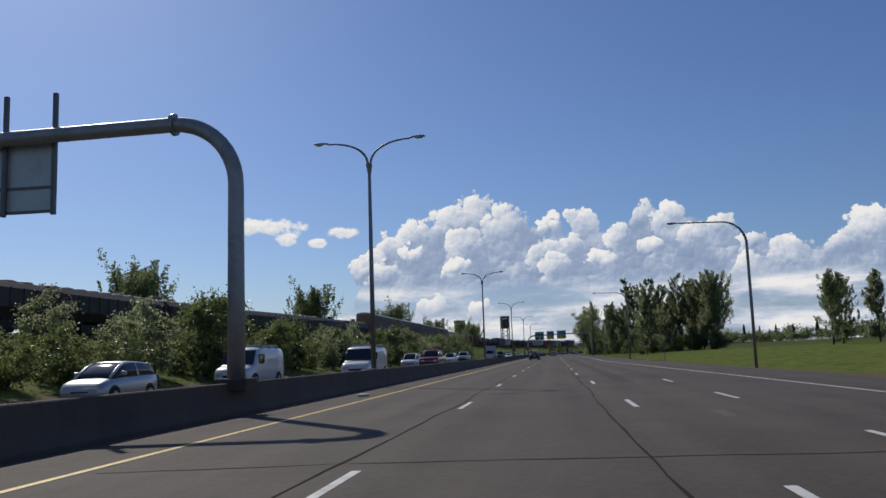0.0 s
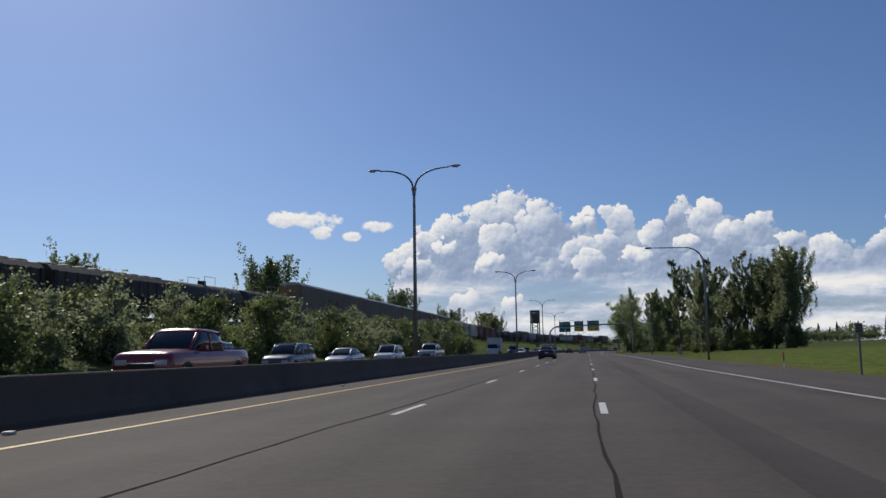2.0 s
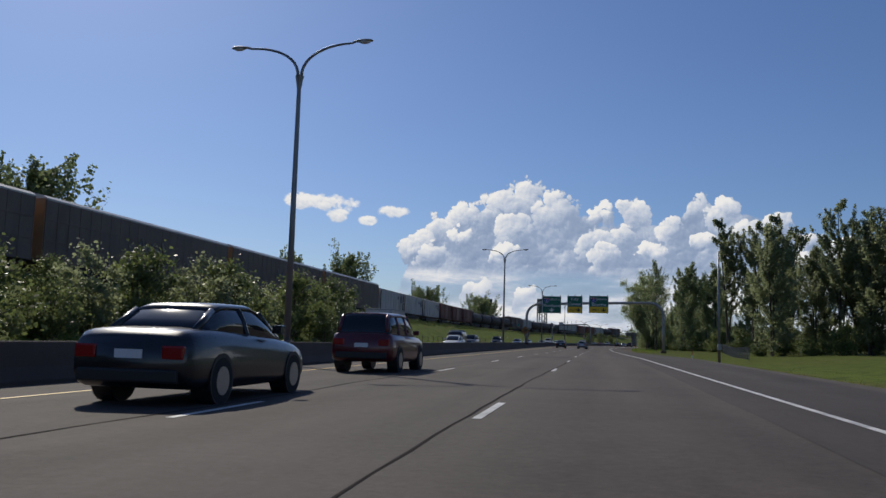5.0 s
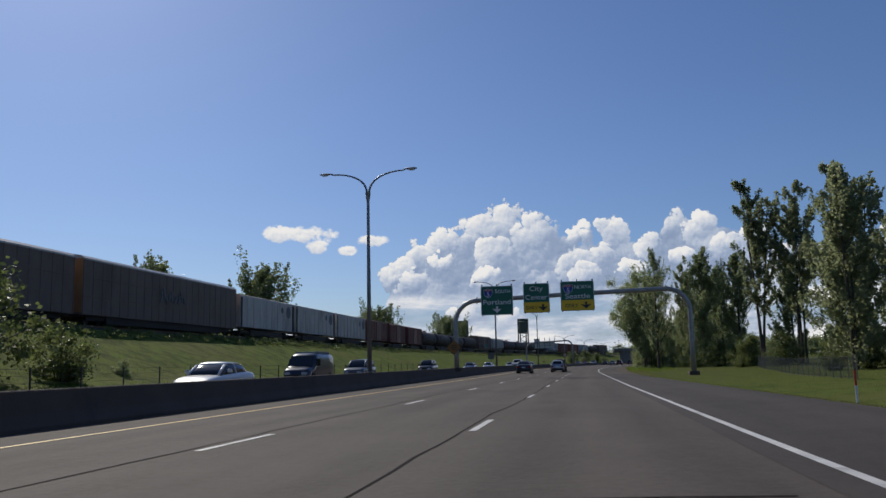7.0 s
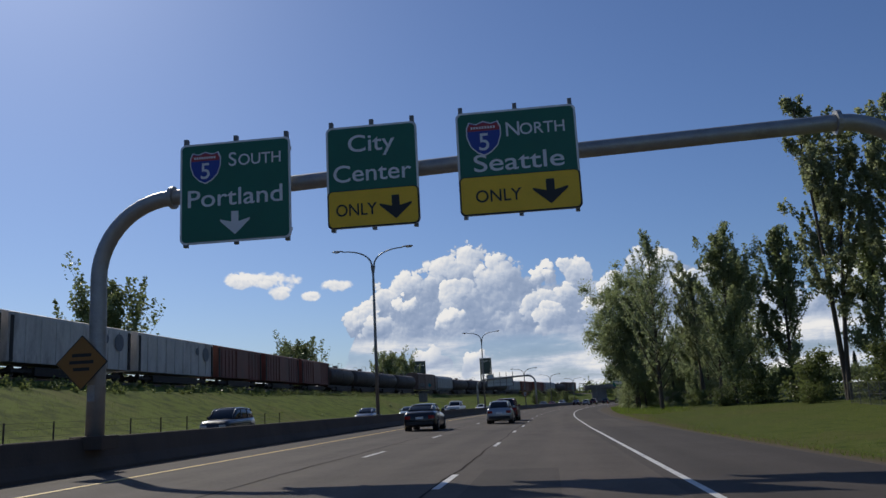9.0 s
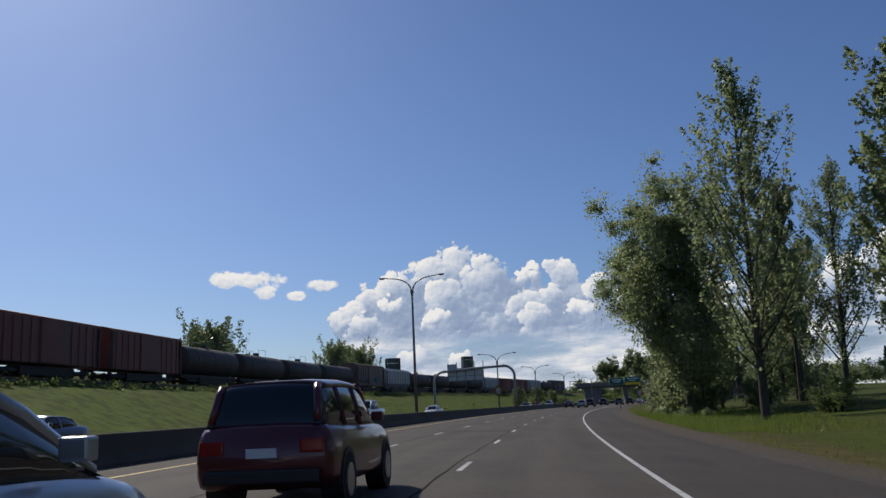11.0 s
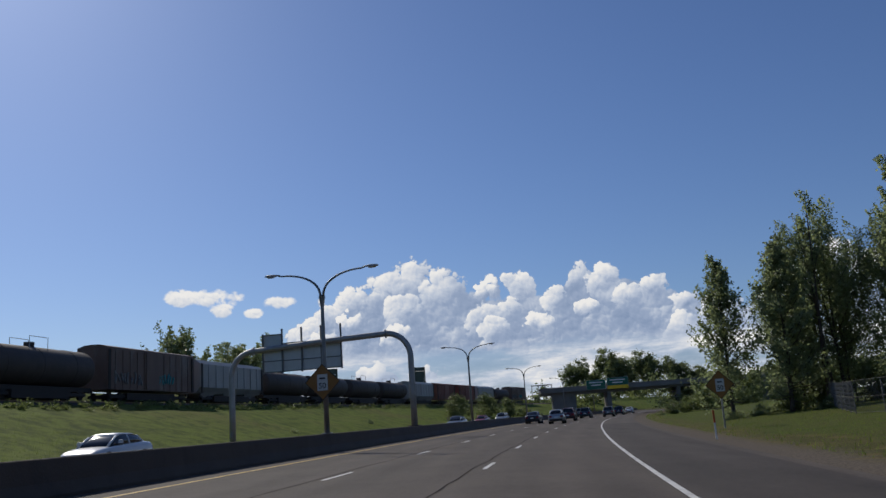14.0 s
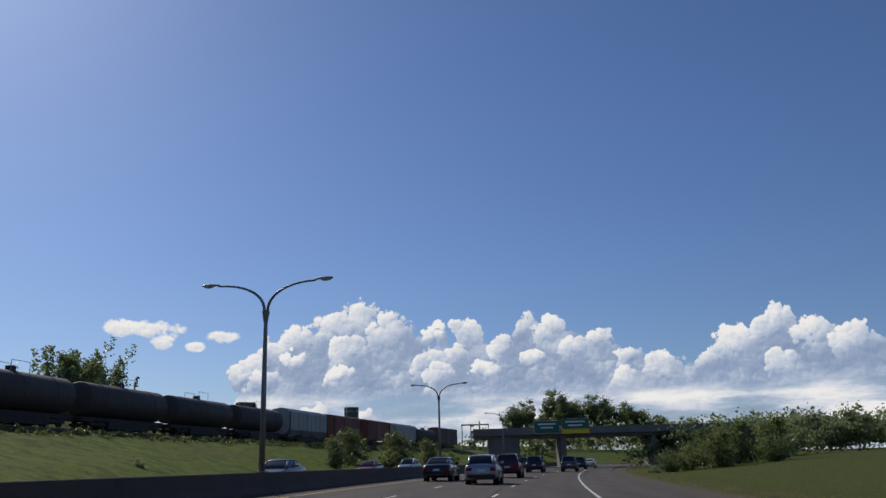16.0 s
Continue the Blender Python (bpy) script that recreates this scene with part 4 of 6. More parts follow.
# ---------------------------------------------------------------- trees and bushes
def leaves(name, points, size, mat, parent, seed, up=0.0, long=1.3, label=""):
    """One mesh of many small leaf blades, one at each point."""
    g = np.random.default_rng(seed)
    p = np.asarray(points, float)
    n = len(p)
    c = g.normal(size=(n, 3)) + np.array(toward) * 0.75 + (0, 0, 0.45 + up)      # blades turn towards the light
    c /= np.linalg.norm(c, axis=1, keepdims=True)
    a = np.cross(c, g.normal(size=(n, 3)))
    a /= np.linalg.norm(a, axis=1, keepdims=True)
    b = np.cross(a, c)
    k = (size * g.uniform(0.6, 1.35, n))[:, None]
    q = np.stack([p - a * k * long * 0.5, p + b * k * 0.5 + c * k * 0.12, p + a * k * long * 0.5, p - b * k * 0.5 + c * k * 0.12], 1).reshape(-1, 3)
    me = bpy.data.meshes.new(name)
    me.vertices.add(4 * n)
    me.vertices.foreach_set("co", q.ravel())
    me.loops.add(4 * n)
    me.loops.foreach_set("vertex_index", np.arange(4 * n, dtype=np.int32))
    me.polygons.add(n)
    me.polygons.foreach_set("loop_start", np.arange(0, 4 * n, 4, dtype=np.int32))
    me.update(calc_edges=True)
    me.materials.append(mat)
    ob = new(name, me)
    ob.parent = parent
    return tagged(ob, label) if label else ob


def clumped(g, centres, radii, count):
    """Points in soft clumps round the centres."""
    w = np.asarray(radii) ** 2
    who = g.choice(len(centres), count, p=w / w.sum())
    d = g.normal(size=(count, 3))
    d /= np.linalg.norm(d, axis=1, keepdims=True)
    r = np.minimum(np.abs(g.normal(size=count)) * 0.62 + 0.12, 1.3)
    return np.asarray(centres)[who] + d * (np.asarray(radii)[who] * r)[:, None] * (1, 1, 0.8)


def tree(seed, h, width, clear, count, size, mat, label, stems=1, dense=1.0, point=0.5, limbs=44, clumps=False):
    """A broadleaf tree: tapered stems, limbs that rise outwards, and leaf clumps along them."""
    g = np.random.default_rng(seed)
    t = empty("tree", label, "tree", "roadside trees")
    wood, shoots, centres, radii = bmesh.new(), [], [], []
    for k in range(stems):
        lean = g.normal(size=2) * h * 0.03 + (np.array([math.cos(2.4 * k), math.sin(2.4 * k)]) * h * 0.06 if stems > 1 else 0)
        hk = h * (1 - 0.12 * k)
        line = [Vector((lean[0] * f ** 1.3 + 0.05 * math.sin(7 * f + seed) + (0.5 * k), lean[1] * f ** 1.3 + 0.05 * math.cos(5 * f + seed), hk * f)) for f in np.linspace(0, 0.97, 9)]
        r0 = 0.0115 * hk / (1 + 0.35 * (stems - 1))
        tube([line[0] - Vector((0, 0, 0.4))] + line, [r0 * 1.25] + [r0 * (1.05 - f) + 0.02 for f in np.linspace(0, 0.97, 9)], 8, bm=wood)
        for i in range(limbs // stems):
            f = clear + (0.97 - clear) * ((i + g.uniform(0, 0.9)) / (limbs // stems))
            base = line[min(8, int(f * 8))].lerp(line[min(8, int(f * 8) + 1)], f * 8 % 1)
            shape = max(0.12, math.sin(math.pi * min(1.0, max(0.03, (f - clear) / (1 - clear))) ** point))
            if clear < 0.1:
                shape = max(shape, (0.45 if clumps else 0.8) * (1 - f))
            reach = width / 2 * shape * g.uniform(0.65, 1.25)
            az = g.uniform(0, 2 * math.pi)
            rise = reach * g.uniform(0.8, 1.9) * (min(1.0, (0.4 if clumps else 0.0) + 3.0 * (f - clear)) if clear < 0.1 else 1.0)
            tip = base + Vector((math.cos(az) * reach, math.sin(az) * reach, rise))
            mid = base.lerp(tip, 0.5) + Vector((0, 0, -0.12 * reach))
            tube([base, mid, tip], [r0 * 0.24 * (1.1 - f) + 0.018, r0 * 0.15 * (1.1 - f) + 0.014, 0.01], 5, bm=wood)
            if clumps:
                for q in (0.25, 0.5, 0.7, 0.88, 1.05):
                    centres.append(tuple(base.lerp(tip, q) + Vector(g.normal(size=3) * 0.045 * width)))
                    radii.append(max(0.4, width * 0.088) * g.uniform(0.7, 1.35) * (0.7 + 0.5 * shape) * dense)
                continue
            # leafy upright shoots along the limb
            for q in np.linspace(0.2, 1.0, 6):
                a = np.array(base.lerp(tip, q)) + g.normal(size=3) * 0.03 * width
                long = width * (0.10 + 0.10 * shape) * g.uniform(0.6, 1.4)
                out = np.array((math.cos(az) * g.uniform(0.0, 0.6), math.sin(az) * g.uniform(0.0, 0.6), 1.0)) * long + g.normal(size=3) * 0.2 * long
                shoots.append((a, out, (0.10 + 0.022 * width) * g.uniform(0.6, 1.4) * dense))
    part("trunk", wood, BARK, t, "dark furrowed trunk and limbs", True)
    if clumps:
        spots = clumped(g, centres, radii, count)
    else:
        start, way, thick = (np.array(v) for v in zip(*shoots))
        share_of = thick * np.linalg.norm(way, axis=1)
        who = g.choice(len(shoots), count, p=share_of / share_of.sum())
        f = g.uniform(0, 1, count)
        spots = start[who] + way[who] * f[:, None] + g.normal(size=(count, 3)) * (thick[who] * (1.0 - 0.65 * f))[:, None]
    spots = spots[np.hypot(spots[:, 0], spots[:, 1]) < width * 0.55 + 0.4]
    leaves("crown", spots, size, mat, t, seed + 5, up=-0.3, label="crown of many small green leaves")
    return t


def bush(seed, h, width, count, size, mat):
    g = np.random.default_rng(seed)
    t = empty("bush", "dense green roadside bush on the embankment", "bush", "embankment bushes")
    wood, centres, radii = bmesh.new(), [], []
    for i in range(16):
        az, reach, z = g.uniform(0, 2 * math.pi), width / 2 * g.uniform(0.1, 0.9), h * g.uniform(0.18, 0.86)
        z *= 1.0 - 0.35 * (reach / (width / 2)) ** 2
        tip = Vector((math.cos(az) * reach, math.sin(az) * reach, z))
        tube([(tip.x * 0.15, tip.y * 0.15, -0.3), (tip.x * 0.5, tip.y * 0.5, z * 0.6), tip], [0.05, 0.03, 0.012], 5, bm=wood)
        centres.append(tuple(tip))
        radii.append(width * 0.17 * g.uniform(0.7, 1.3))
        centres.append((tip.x * 0.8, tip.y * 0.8, z * 0.45))
        radii.append(width * 0.18)
    part("stem", wood, BARK, t)
    leaves("foliage", clumped(g, centres, radii, count), size, mat, t, seed + 3, label="dense leafy foliage")
    return t


def conifer(seed, h, width, count):
    g = np.random.default_rng(seed)
    t = empty("tree", "dark conifer in the distant tree line", "tree", "far trees")
    part("trunk", tube([(0, 0, -0.5), (0, 0, h * 0.5), (0, 0, h)], [0.3, 0.16, 0.03], 7), BARK, t)
    f = g.uniform(0.06, 1, count) ** 0.8
    az = g.uniform(0, 2 * math.pi, count)
    r = width / 2 * (1 - f) ** 0.8 * g.uniform(0.3, 1.0, count) * (0.8 + 0.25 * np.sin(f * 60))
    leaves("crown", np.stack([np.cos(az) * r, np.sin(az) * r, f * h], 1), 0.7, LEAF_CONIFER, t, seed, up=-0.5)
    return t


def place(ob, u, s, turn=0.0, scale=1.0, first=False, sink=0.0):
    m = turned(ground_at(u, s) - Vector((0, 0, sink)), turn) @ Matrix.Scale(scale, 4)
    if first:
        ob.matrix_basis = m
        return ob
    return copy_thing(ob, m)


def build_trees():
    rng = random.Random(5)
    # cottonwoods beside the near carriageway
    big = [
        (tree(1, 20.0, 12.5, 0.03, 84000, 0.165, LEAF_POPLAR, "tall leafy cottonwood close to the shoulder", 2, 1.08, limbs=56, clumps=True), 19.6, 383.5),
        (tree(2, 20.5, 8.5, 0.03, 24000, 0.21, LEAF_POPLAR, "upright cottonwood with a dense crown", 1, 1.1), 29.5, 356.0),
        (tree(3, 29.5, 7.5, 0.28, 18000, 0.25, LEAF_DARK, "tall thin cottonwood with gaps in its crown", 2, 0.9, 0.7, 40), 36.2, 337.5),
        (tree(4, 28.4, 8.0, 0.28, 18000, 0.25, LEAF_DARK, "tall thin cottonwood with bare lower stems", 3, 0.9, 0.7, 40), 40.8, 334.5),
        (tree(5, 22.5, 9.0, 0.03, 21000, 0.26, LEAF_DARK, "broad dark cottonwood in the roadside row", 2, 1.1), 37.5, 297.0),
        (tree(6, 25.0, 14.0, 0.03, 32000, 0.29, LEAF_DARK, "large dark rounded tree in the roadside row", 2, 1.2, 0.55), 57.6, 290.5),
        (tree(7, 19.5, 7.0, 0.04, 16000, 0.23, LEAF_POPLAR, "slender cottonwood behind the verge", 1, 1.0), 35.0, 352.0),
    ]
    for ob, u, s in big:
        place(ob, u, s, 0.3 * u, first=True)
    by = [b[0] for b in big]
    for k, u, s, scale in ((2, 45.5, 318.0, 0.93), (3, 49.6, 301.0, 0.96), (1, 45.0, 326.0, 1.0), (4, 53.0, 297.0, 1.0), (5, 60.0, 299.0, 0.82), (6, 42.0, 344.0, 0.9), (1, 29.5, 394.0, 0.7), 
                           (2, 30.0, 388.0, 0.75), (1, 34.5, 372.0, 0.88), (5, 32.0, 400.0, 0.6), (4, 60.0, 170.0, 0.60), (4, 68.0, 174.0, 0.62), (1, 57.0, 166.0, 0.66), (4, 80.0, 184.0, 0.6), (1, 73, 168, 0.7),
                           (6, 18.6, 388.0, 0.56), (6, 21.0, 384.5, 0.6), (6, 23.5, 391.0, 0.62), (4, 46.5, 305.0, 0.85), (1, 49.0, 309.0, 0.9), (4, 57.0, 300.0, 0.98), (1, 55.5, 303.0, 0.95), (4, 41.0, 312.0, 0.72), (4, 53.0, 305.0, 0.9)):
        place(by[k], u, s, rng.uniform(0, 6.2), scale)
    spire = tree(15, 22.5, 8.5, 0.10, 10000, 0.19, LEAF_POPLAR, "tall thin cottonwood with leafy upright shoots", 1, 0.7, 0.42, 54)
    place(spire, 21.8, 364.5, 1.0, 1.0, True)
    place(spire, 31.5, 381.0, 3.0, 0.85)
    # younger trees further round the curve
    young = tree(8, 11.8, 4.8, 0.03, 10000, 0.165, LEAF_POPLAR, "slim young poplar beside the verge", 1, 1.15, 0.32, 72)
    bare = tree(9, 16.5, 8.5, 0.08, 24000, 0.15, LEAF_POPLAR, "half-bare leaning tree with thin spring leaves", 3, 1.5, 0.7, 40)
    snag = tree(10, 19.5, 5.0, 0.35, 2600, 0.2, LEAF_POPLAR, "tall half-dead tree with bare upper branches", 2, 0.8, 0.4, 30)

    def stand(ob, x, y, scale, first=False):
        m = turned((x, y, 0.35), rng.uniform(0, 6)) @ Matrix.Scale(scale, 4)
        if first:
            ob.matrix_basis = m
        else:
            copy_thing(ob, m)
    stand(young, 30.3, 458.0, 1.05, True)
    stand(bare, 39.2, 458.5, 0.93, True)
    stand(snag, 37.6, 457.5, 0.9, True)
    stand(snag, 41.5, 450.5, 1.03)
    for x, y, k in ((34.0, 455.5, 1.05), (36.4, 459.5, 0.8)):
        stand(young, x, y, k)
    for x, y, k in ((36.5, 463.0, 0.72), (40.5, 461.0, 0.85), (43.0, 454.0, 0.95), (47.0, 457.0, 0.95), (45.0, 446.0, 0.9), (50.0, 449.0, 1.0), (52.0, 460.0, 0.9)):
        stand(bare, x, y, k)
    # bushes on the embankment and under the trees
    kinds = [bush(21, 5.4, 6.0, 6500, 0.165, LEAF_BUSH), bush(22, 4.6, 5.2, 5500, 0.16, LEAF_BUSH), bush(23, 6.2, 5.0, 5500, 0.17, LEAF_DARK), bush(24, 3.0, 4.2, 3600, 0.145, LEAF_POPLAR)]
    seen = set()

    def put(k, u, s, scale):
        place(kinds[k], u, s, rng.uniform(0, 6.28), scale, first=k not in seen, sink=0.25)
        seen.add(k)
    s = -8.0
    while s < 226:
        put(rng.choice((0, 0, 1, 2)), -17.6 + rng.uniform(-1.2, 0.6), s, rng.uniform(0.7, 1.12))
        put(3, -15.9 + rng.uniform(-0.3, 0.3), s + rng.uniform(-2, 2), rng.uniform(0.35, 0.75))
        put(rng.choice((0, 1, 2)), -22.0 + rng.uniform(-1.5, 1.5), s + 2.0, rng.uniform(0.55, 0.9))
        s += rng.uniform(4.2, 6.2)
    for u, s, k, sc in ((-19.5, 229, 0, 0.95), (-20, 236, 0, 1.15), (-18.0, 241, 1, 1.0), (-21, 246, 3, 1.1), (-18.8, 248, 3, 0.9), (-17.5, 233, 2, 0.8),
                        (18.5, 395.0, 2, 0.85), (20.0, 398.5, 2, 0.92), (18.3, 391.5, 3, 1.1), (22.0, 401.0, 0, 0.95), (17.7, 397.5, 3, 0.85), (21.8, 393.5, 2, 0.95), (22.0, 386, 3, 1.0), (17.8, 385.5, 3, 0.8), (18.6, 381.0, 3, 0.75), (20.5, 378.5, 3, 0.8), (20.8, 460, 3, 0.8), (23.0, 459.5, 3, 1.0), (25.5, 460, 1, 0.75), (27.5, 457, 3, 1.0), (19.0, 380, 3, 0.85), (25, 380, 1, 0.9), (21.5, 391, 3, 1.0), (24, 371, 3, 1.0), (27.5, 352, 1, 0.8), (30, 360, 1, 0.8), (26.5, 366, 1, 0.8), (33, 338, 1, 0.7), (47, 290, 0, 1.0), (59, 288, 0, 1.1), (36, 300, 1, 0.9), (31, 350, 0, 0.9), (35, 343, 0, 1.0), (38, 332, 0, 1.0), (44, 322, 0, 1.1),
                        (49, 311, 0, 1.1), (54, 300, 0, 1.0), (40, 300, 0, 1.0), (43, 292, 1, 1.1), (21.5, 462, 3, 0.9), (25, 463, 3, 1.0), (28.5, 463, 1, 0.9), (32, 461, 1, 0.9), (36, 458, 1, 1.0), (40, 456, 0, 0.9), (45, 452, 0, 0.9),
                        (-21, 395, 3, 0.55), (-19, 470, 3, 0.6), (-20.5, 428, 3, 0.45), (-18.5, 352, 3, 0.4), (-20, 498, 3, 0.7), (-19, 540, 0, 0.7), (-21, 552, 0, 0.9), (-18, 561, 1, 0.9), (-20, 572, 0, 1.0), (-18, 584, 0, 0.9), (-17, 596, 1, 0.9),
                        (17.6, 530, 3, 0.9), (19.5, 535, 1, 0.8), (22, 538, 1, 0.9), (25, 536, 0, 0.8), (28, 545, 0, 1.0), (31, 540, 1, 1.0), (24, 560, 1, 1.0), (27, 570, 0, 1.0), (34, 556, 0, 1.1)):
        put(k, u, s, sc)
    # trees behind the railway
    back = tree(12, 10.6, 8.2, 0.10, 9500, 0.24, LEAF_FAR, "leafy tree behind the railway", 2, 1.1)
    first = True
    for x, y, k in ((-68, 248, 1.40), (-63.5, 243.5, 1.25), (-67, 392, 1.45), (-60.7, 489, 1.22), (-67, 497, 1.2), (-50, 592, 1.25), (-61.5, 632, 1.5), (-45.6, 542, 1.12), (-55, 121, 0.86), (-52, 116, 0.75), (-58, 160, 0.72), (-61, 330, 1.05), (-70, 338, 1.0)):
        m = turned((x, y, 2.2), rng.uniform(0, 6)) @ Matrix.Scale(k, 4)
        if first:
            back.matrix_basis = m
        else:
            copy_thing(back, m)
        first = False
    # trees on the rise behind the overpass, and the woods beyond
    far = tree(14, 11.4, 12.5, 0.05, 22000, 0.42, LEAF_FAR, "rounded tree on the rise beyond the overpass", 1, 1.35, clumps=True)
    first = True
    for x, y, z, k in ((47, 760, 7.5, 0.95), (65, 760, 7.5, 1.22), (56.5, 775, 7, 0.85), (80, 762, 7.5, 1.1), (92, 764, 7.5, 0.92), (72, 780, 7, 1.0), (101, 770, 6, 0.72), (110, 785, 6, 0.75), (121, 790, 6, 0.7)):
        m = turned((x, y, z), rng.uniform(0, 6)) @ Matrix.Scale(k, 4)
        if first:
            far.matrix_basis = m
            first = False
        else:
            copy_thing(far, m)
    fir = conifer(31, 16, 6, 2600)
    first = True
    for i in range(22):
        x = 148 + i * 6.2 + rng.uniform(-3, 3)
        y = 660 - i * 9 + rng.uniform(-12, 12)
        m = turned((x, y, 4.0 + i * 0.05), rng.uniform(0, 6)) @ Matrix.Scale(rng.uniform(0.55, 1.1), 4)
        if first:
            fir.matrix_basis = m
            first = False
        else:
            copy_thing(fir, m)
    # uncountable woods far off
    g = np.random.default_rng(77)
    cs, rs = [], []

    def belt(pts, n, h, r):
        for _ in range(n):
            i = g.integers(0, len(pts) - 1)
            f = g.uniform()
            a, b = np.array(pts[i]), np.array(pts[i + 1])
            c = a + (b - a) * f
            top = h * g.uniform(0.4, 1.1)
            cs.append((c[0] + g.normal() * 5, c[1] + g.normal() * 5, c[2] + top * g.uniform(0.15, 0.85)))
            rs.append(r * g.uniform(0.6, 1.3))
    belt([(30, 700, 3), (60, 720, 5), (100, 720, 6)], 120, 8, 3.0)
    belt([(100, 670, 3), (120, 680, 3.5), (140, 690, 4), (230, 640, 5), (330, 520, 6), (400, 380, 6), (420, 250, 5)], 420, 10, 4.0)
    belt([(-120, 500, 2), (-110, 700, 3), (-80, 900, 3), (20, 980, 4), (120, 900, 6), (220, 800, 6)], 260, 10, 5)
    belt([(90, 160, 2), (140, 240, 3), (160, 330, 3), (130, 380, 3)], 170, 9, 3.6)
    belt([(-90, 20, 2), (-80, 150, 2), (-85, 300, 2)], 60, 5, 3)
    holder = leaves("far_woods", clumped(g, cs, rs, 60000), 0.95, LEAF_FAR, None, 78)
    cs, rs = [], []
    belt([(60, 600, 0.5), (72, 606, 1.2), (90, 632, 2.5), (125, 632, 4.0), (165, 610, 5.0), (215, 570, 5.5)], 420, 7.0, 2.5)
    hedge = leaves("roadside_hedge", clumped(g, cs, rs, 70000), 0.46, LEAF_FAR, None, 79)
    cs, rs = [], []
    for s in stations(172, 640, 0.8):
        for _ in range(2):
            u = rail_u(s) + g.uniform(4.0, 6.6)
            cs.append(tuple(ground_at(u, s) + Vector((0, 0, g.uniform(0.0, 0.2)))))
            rs.append(g.uniform(0.25, 0.55))
    weeds = leaves("bank_weeds", clumped(g, cs, rs, 60000), 0.12, LEAF_BUSH, None, 80)
    tagged(weeds, "dark brambles along the top of the railway bank", "weeds", kind="stuff")
    tagged(hedge, "dense green hedge on the rise beside the overpass", "hedge", kind="stuff")
    tagged(holder, "distant belts of mixed green woodland", "woods", kind="stuff")


def build_grass():
    """Tufts along both verges, more where the camera passes close."""
    g = np.random.default_rng(3)

    def tufts(name, mat, count, us, ss, h, label):
        n = count
        s = g.uniform(ss[0], ss[1], n)
        f = g.uniform(0, 1, n) ** 1.5
        pts = np.array([ground_at((edge_u(b) + 5.0 if us[0] is None else us[0]) + (us[1] - (edge_u(b) + 5.0 if us[0] is None else us[0])) * a, b) for a, b in zip(f, s)])
        k = h * g.uniform(0.4, 1.3, n)
        az = g.uniform(0, 2 * math.pi, n)
        lean = g.normal(size=(n, 2)) * 0.35
        w = np.stack([np.cos(az), np.sin(az), 0 * az], 1) * (0.012 * k / h)[:, None]
        top = pts + np.stack([lean[:, 0] * k, lean[:, 1] * k, k], 1)
        q = np.stack([pts - w, pts + w, top], 1).reshape(-1, 3)
        me = bpy.data.meshes.new(name)
        me.vertices.add(3 * n)
        me.vertices.foreach_set("co", q.ravel())
        me.loops.add(3 * n)
        me.loops.foreach_set("vertex_index", np.arange(3 * n, dtype=np.int32))
        me.polygons.add(n)
        me.polygons.foreach_set("loop_start", np.arange(0, 3 * n, 3, dtype=np.int32))
        me.update(calc_edges=True)
        me.materials.append(mat)
        tagged(new(name, me), label, "grass", kind="stuff")
    tufts("verge_grass", BLADE, 50000, (None, 36.0), (40, 560), 0.11, "long green grass on the verge")
    tufts("verge_grass", BLADE_DRY, 20000, (None, 22.0), (20, 240), 0.10, "dry brownish grass near the shoulder")
    tufts("verge_weeds", BLADE, 16000, (None, 24.0), (350, 405), 0.3, "tall weeds under the trees")
    tufts("bank_grass", BLADE, 60000, (-16.0, -27.0), (215, 560), 0.10, "green grass on the railway bank")


# ---------------------------------------------------------------- railway
CAR_Z = 4.95


def rail_pose(s):
    h = heading(s)
    r = rail_u(s)
    rise = (rail_drop(s + 4) - rail_drop(s - 4)) / 8
    return turned(at(r, s, CAR_Z + rail_drop(s)), -h - math.atan((rail_u(s + 1) - rail_u(s - 1)) / -2) * -1) @ Matrix.Rotation(math.atan(rise), 4, "X")


def build_track():
    ss = stations(-60, 700, 4)
    bed = ribbon("rail_ballast", lambda s: ((rail_u(s) - 3.4, 4.35 + rail_drop(s)), (rail_u(s) - 1.7, 4.72 + rail_drop(s)), (rail_u(s) + 1.7, 4.72 + rail_drop(s)), (rail_u(s) + 3.4, 4.35 + rail_drop(s))), ss, BALLAST)
    tagged(bed, "grey crushed-stone railway ballast", "railway", kind="structure")
    for k in (-0.72, 0.72):
        r = ribbon("rail", lambda s, k=k: ((rail_u(s) + k - 0.05, 4.72 + rail_drop(s)), (rail_u(s) + k - 0.035, 4.93 + rail_drop(s)), (rail_u(s) + k + 0.035, 4.93 + rail_drop(s)), (rail_u(s) + k + 0.05, 4.72 + rail_drop(s))), ss, RAIL)
        r.parent = bed


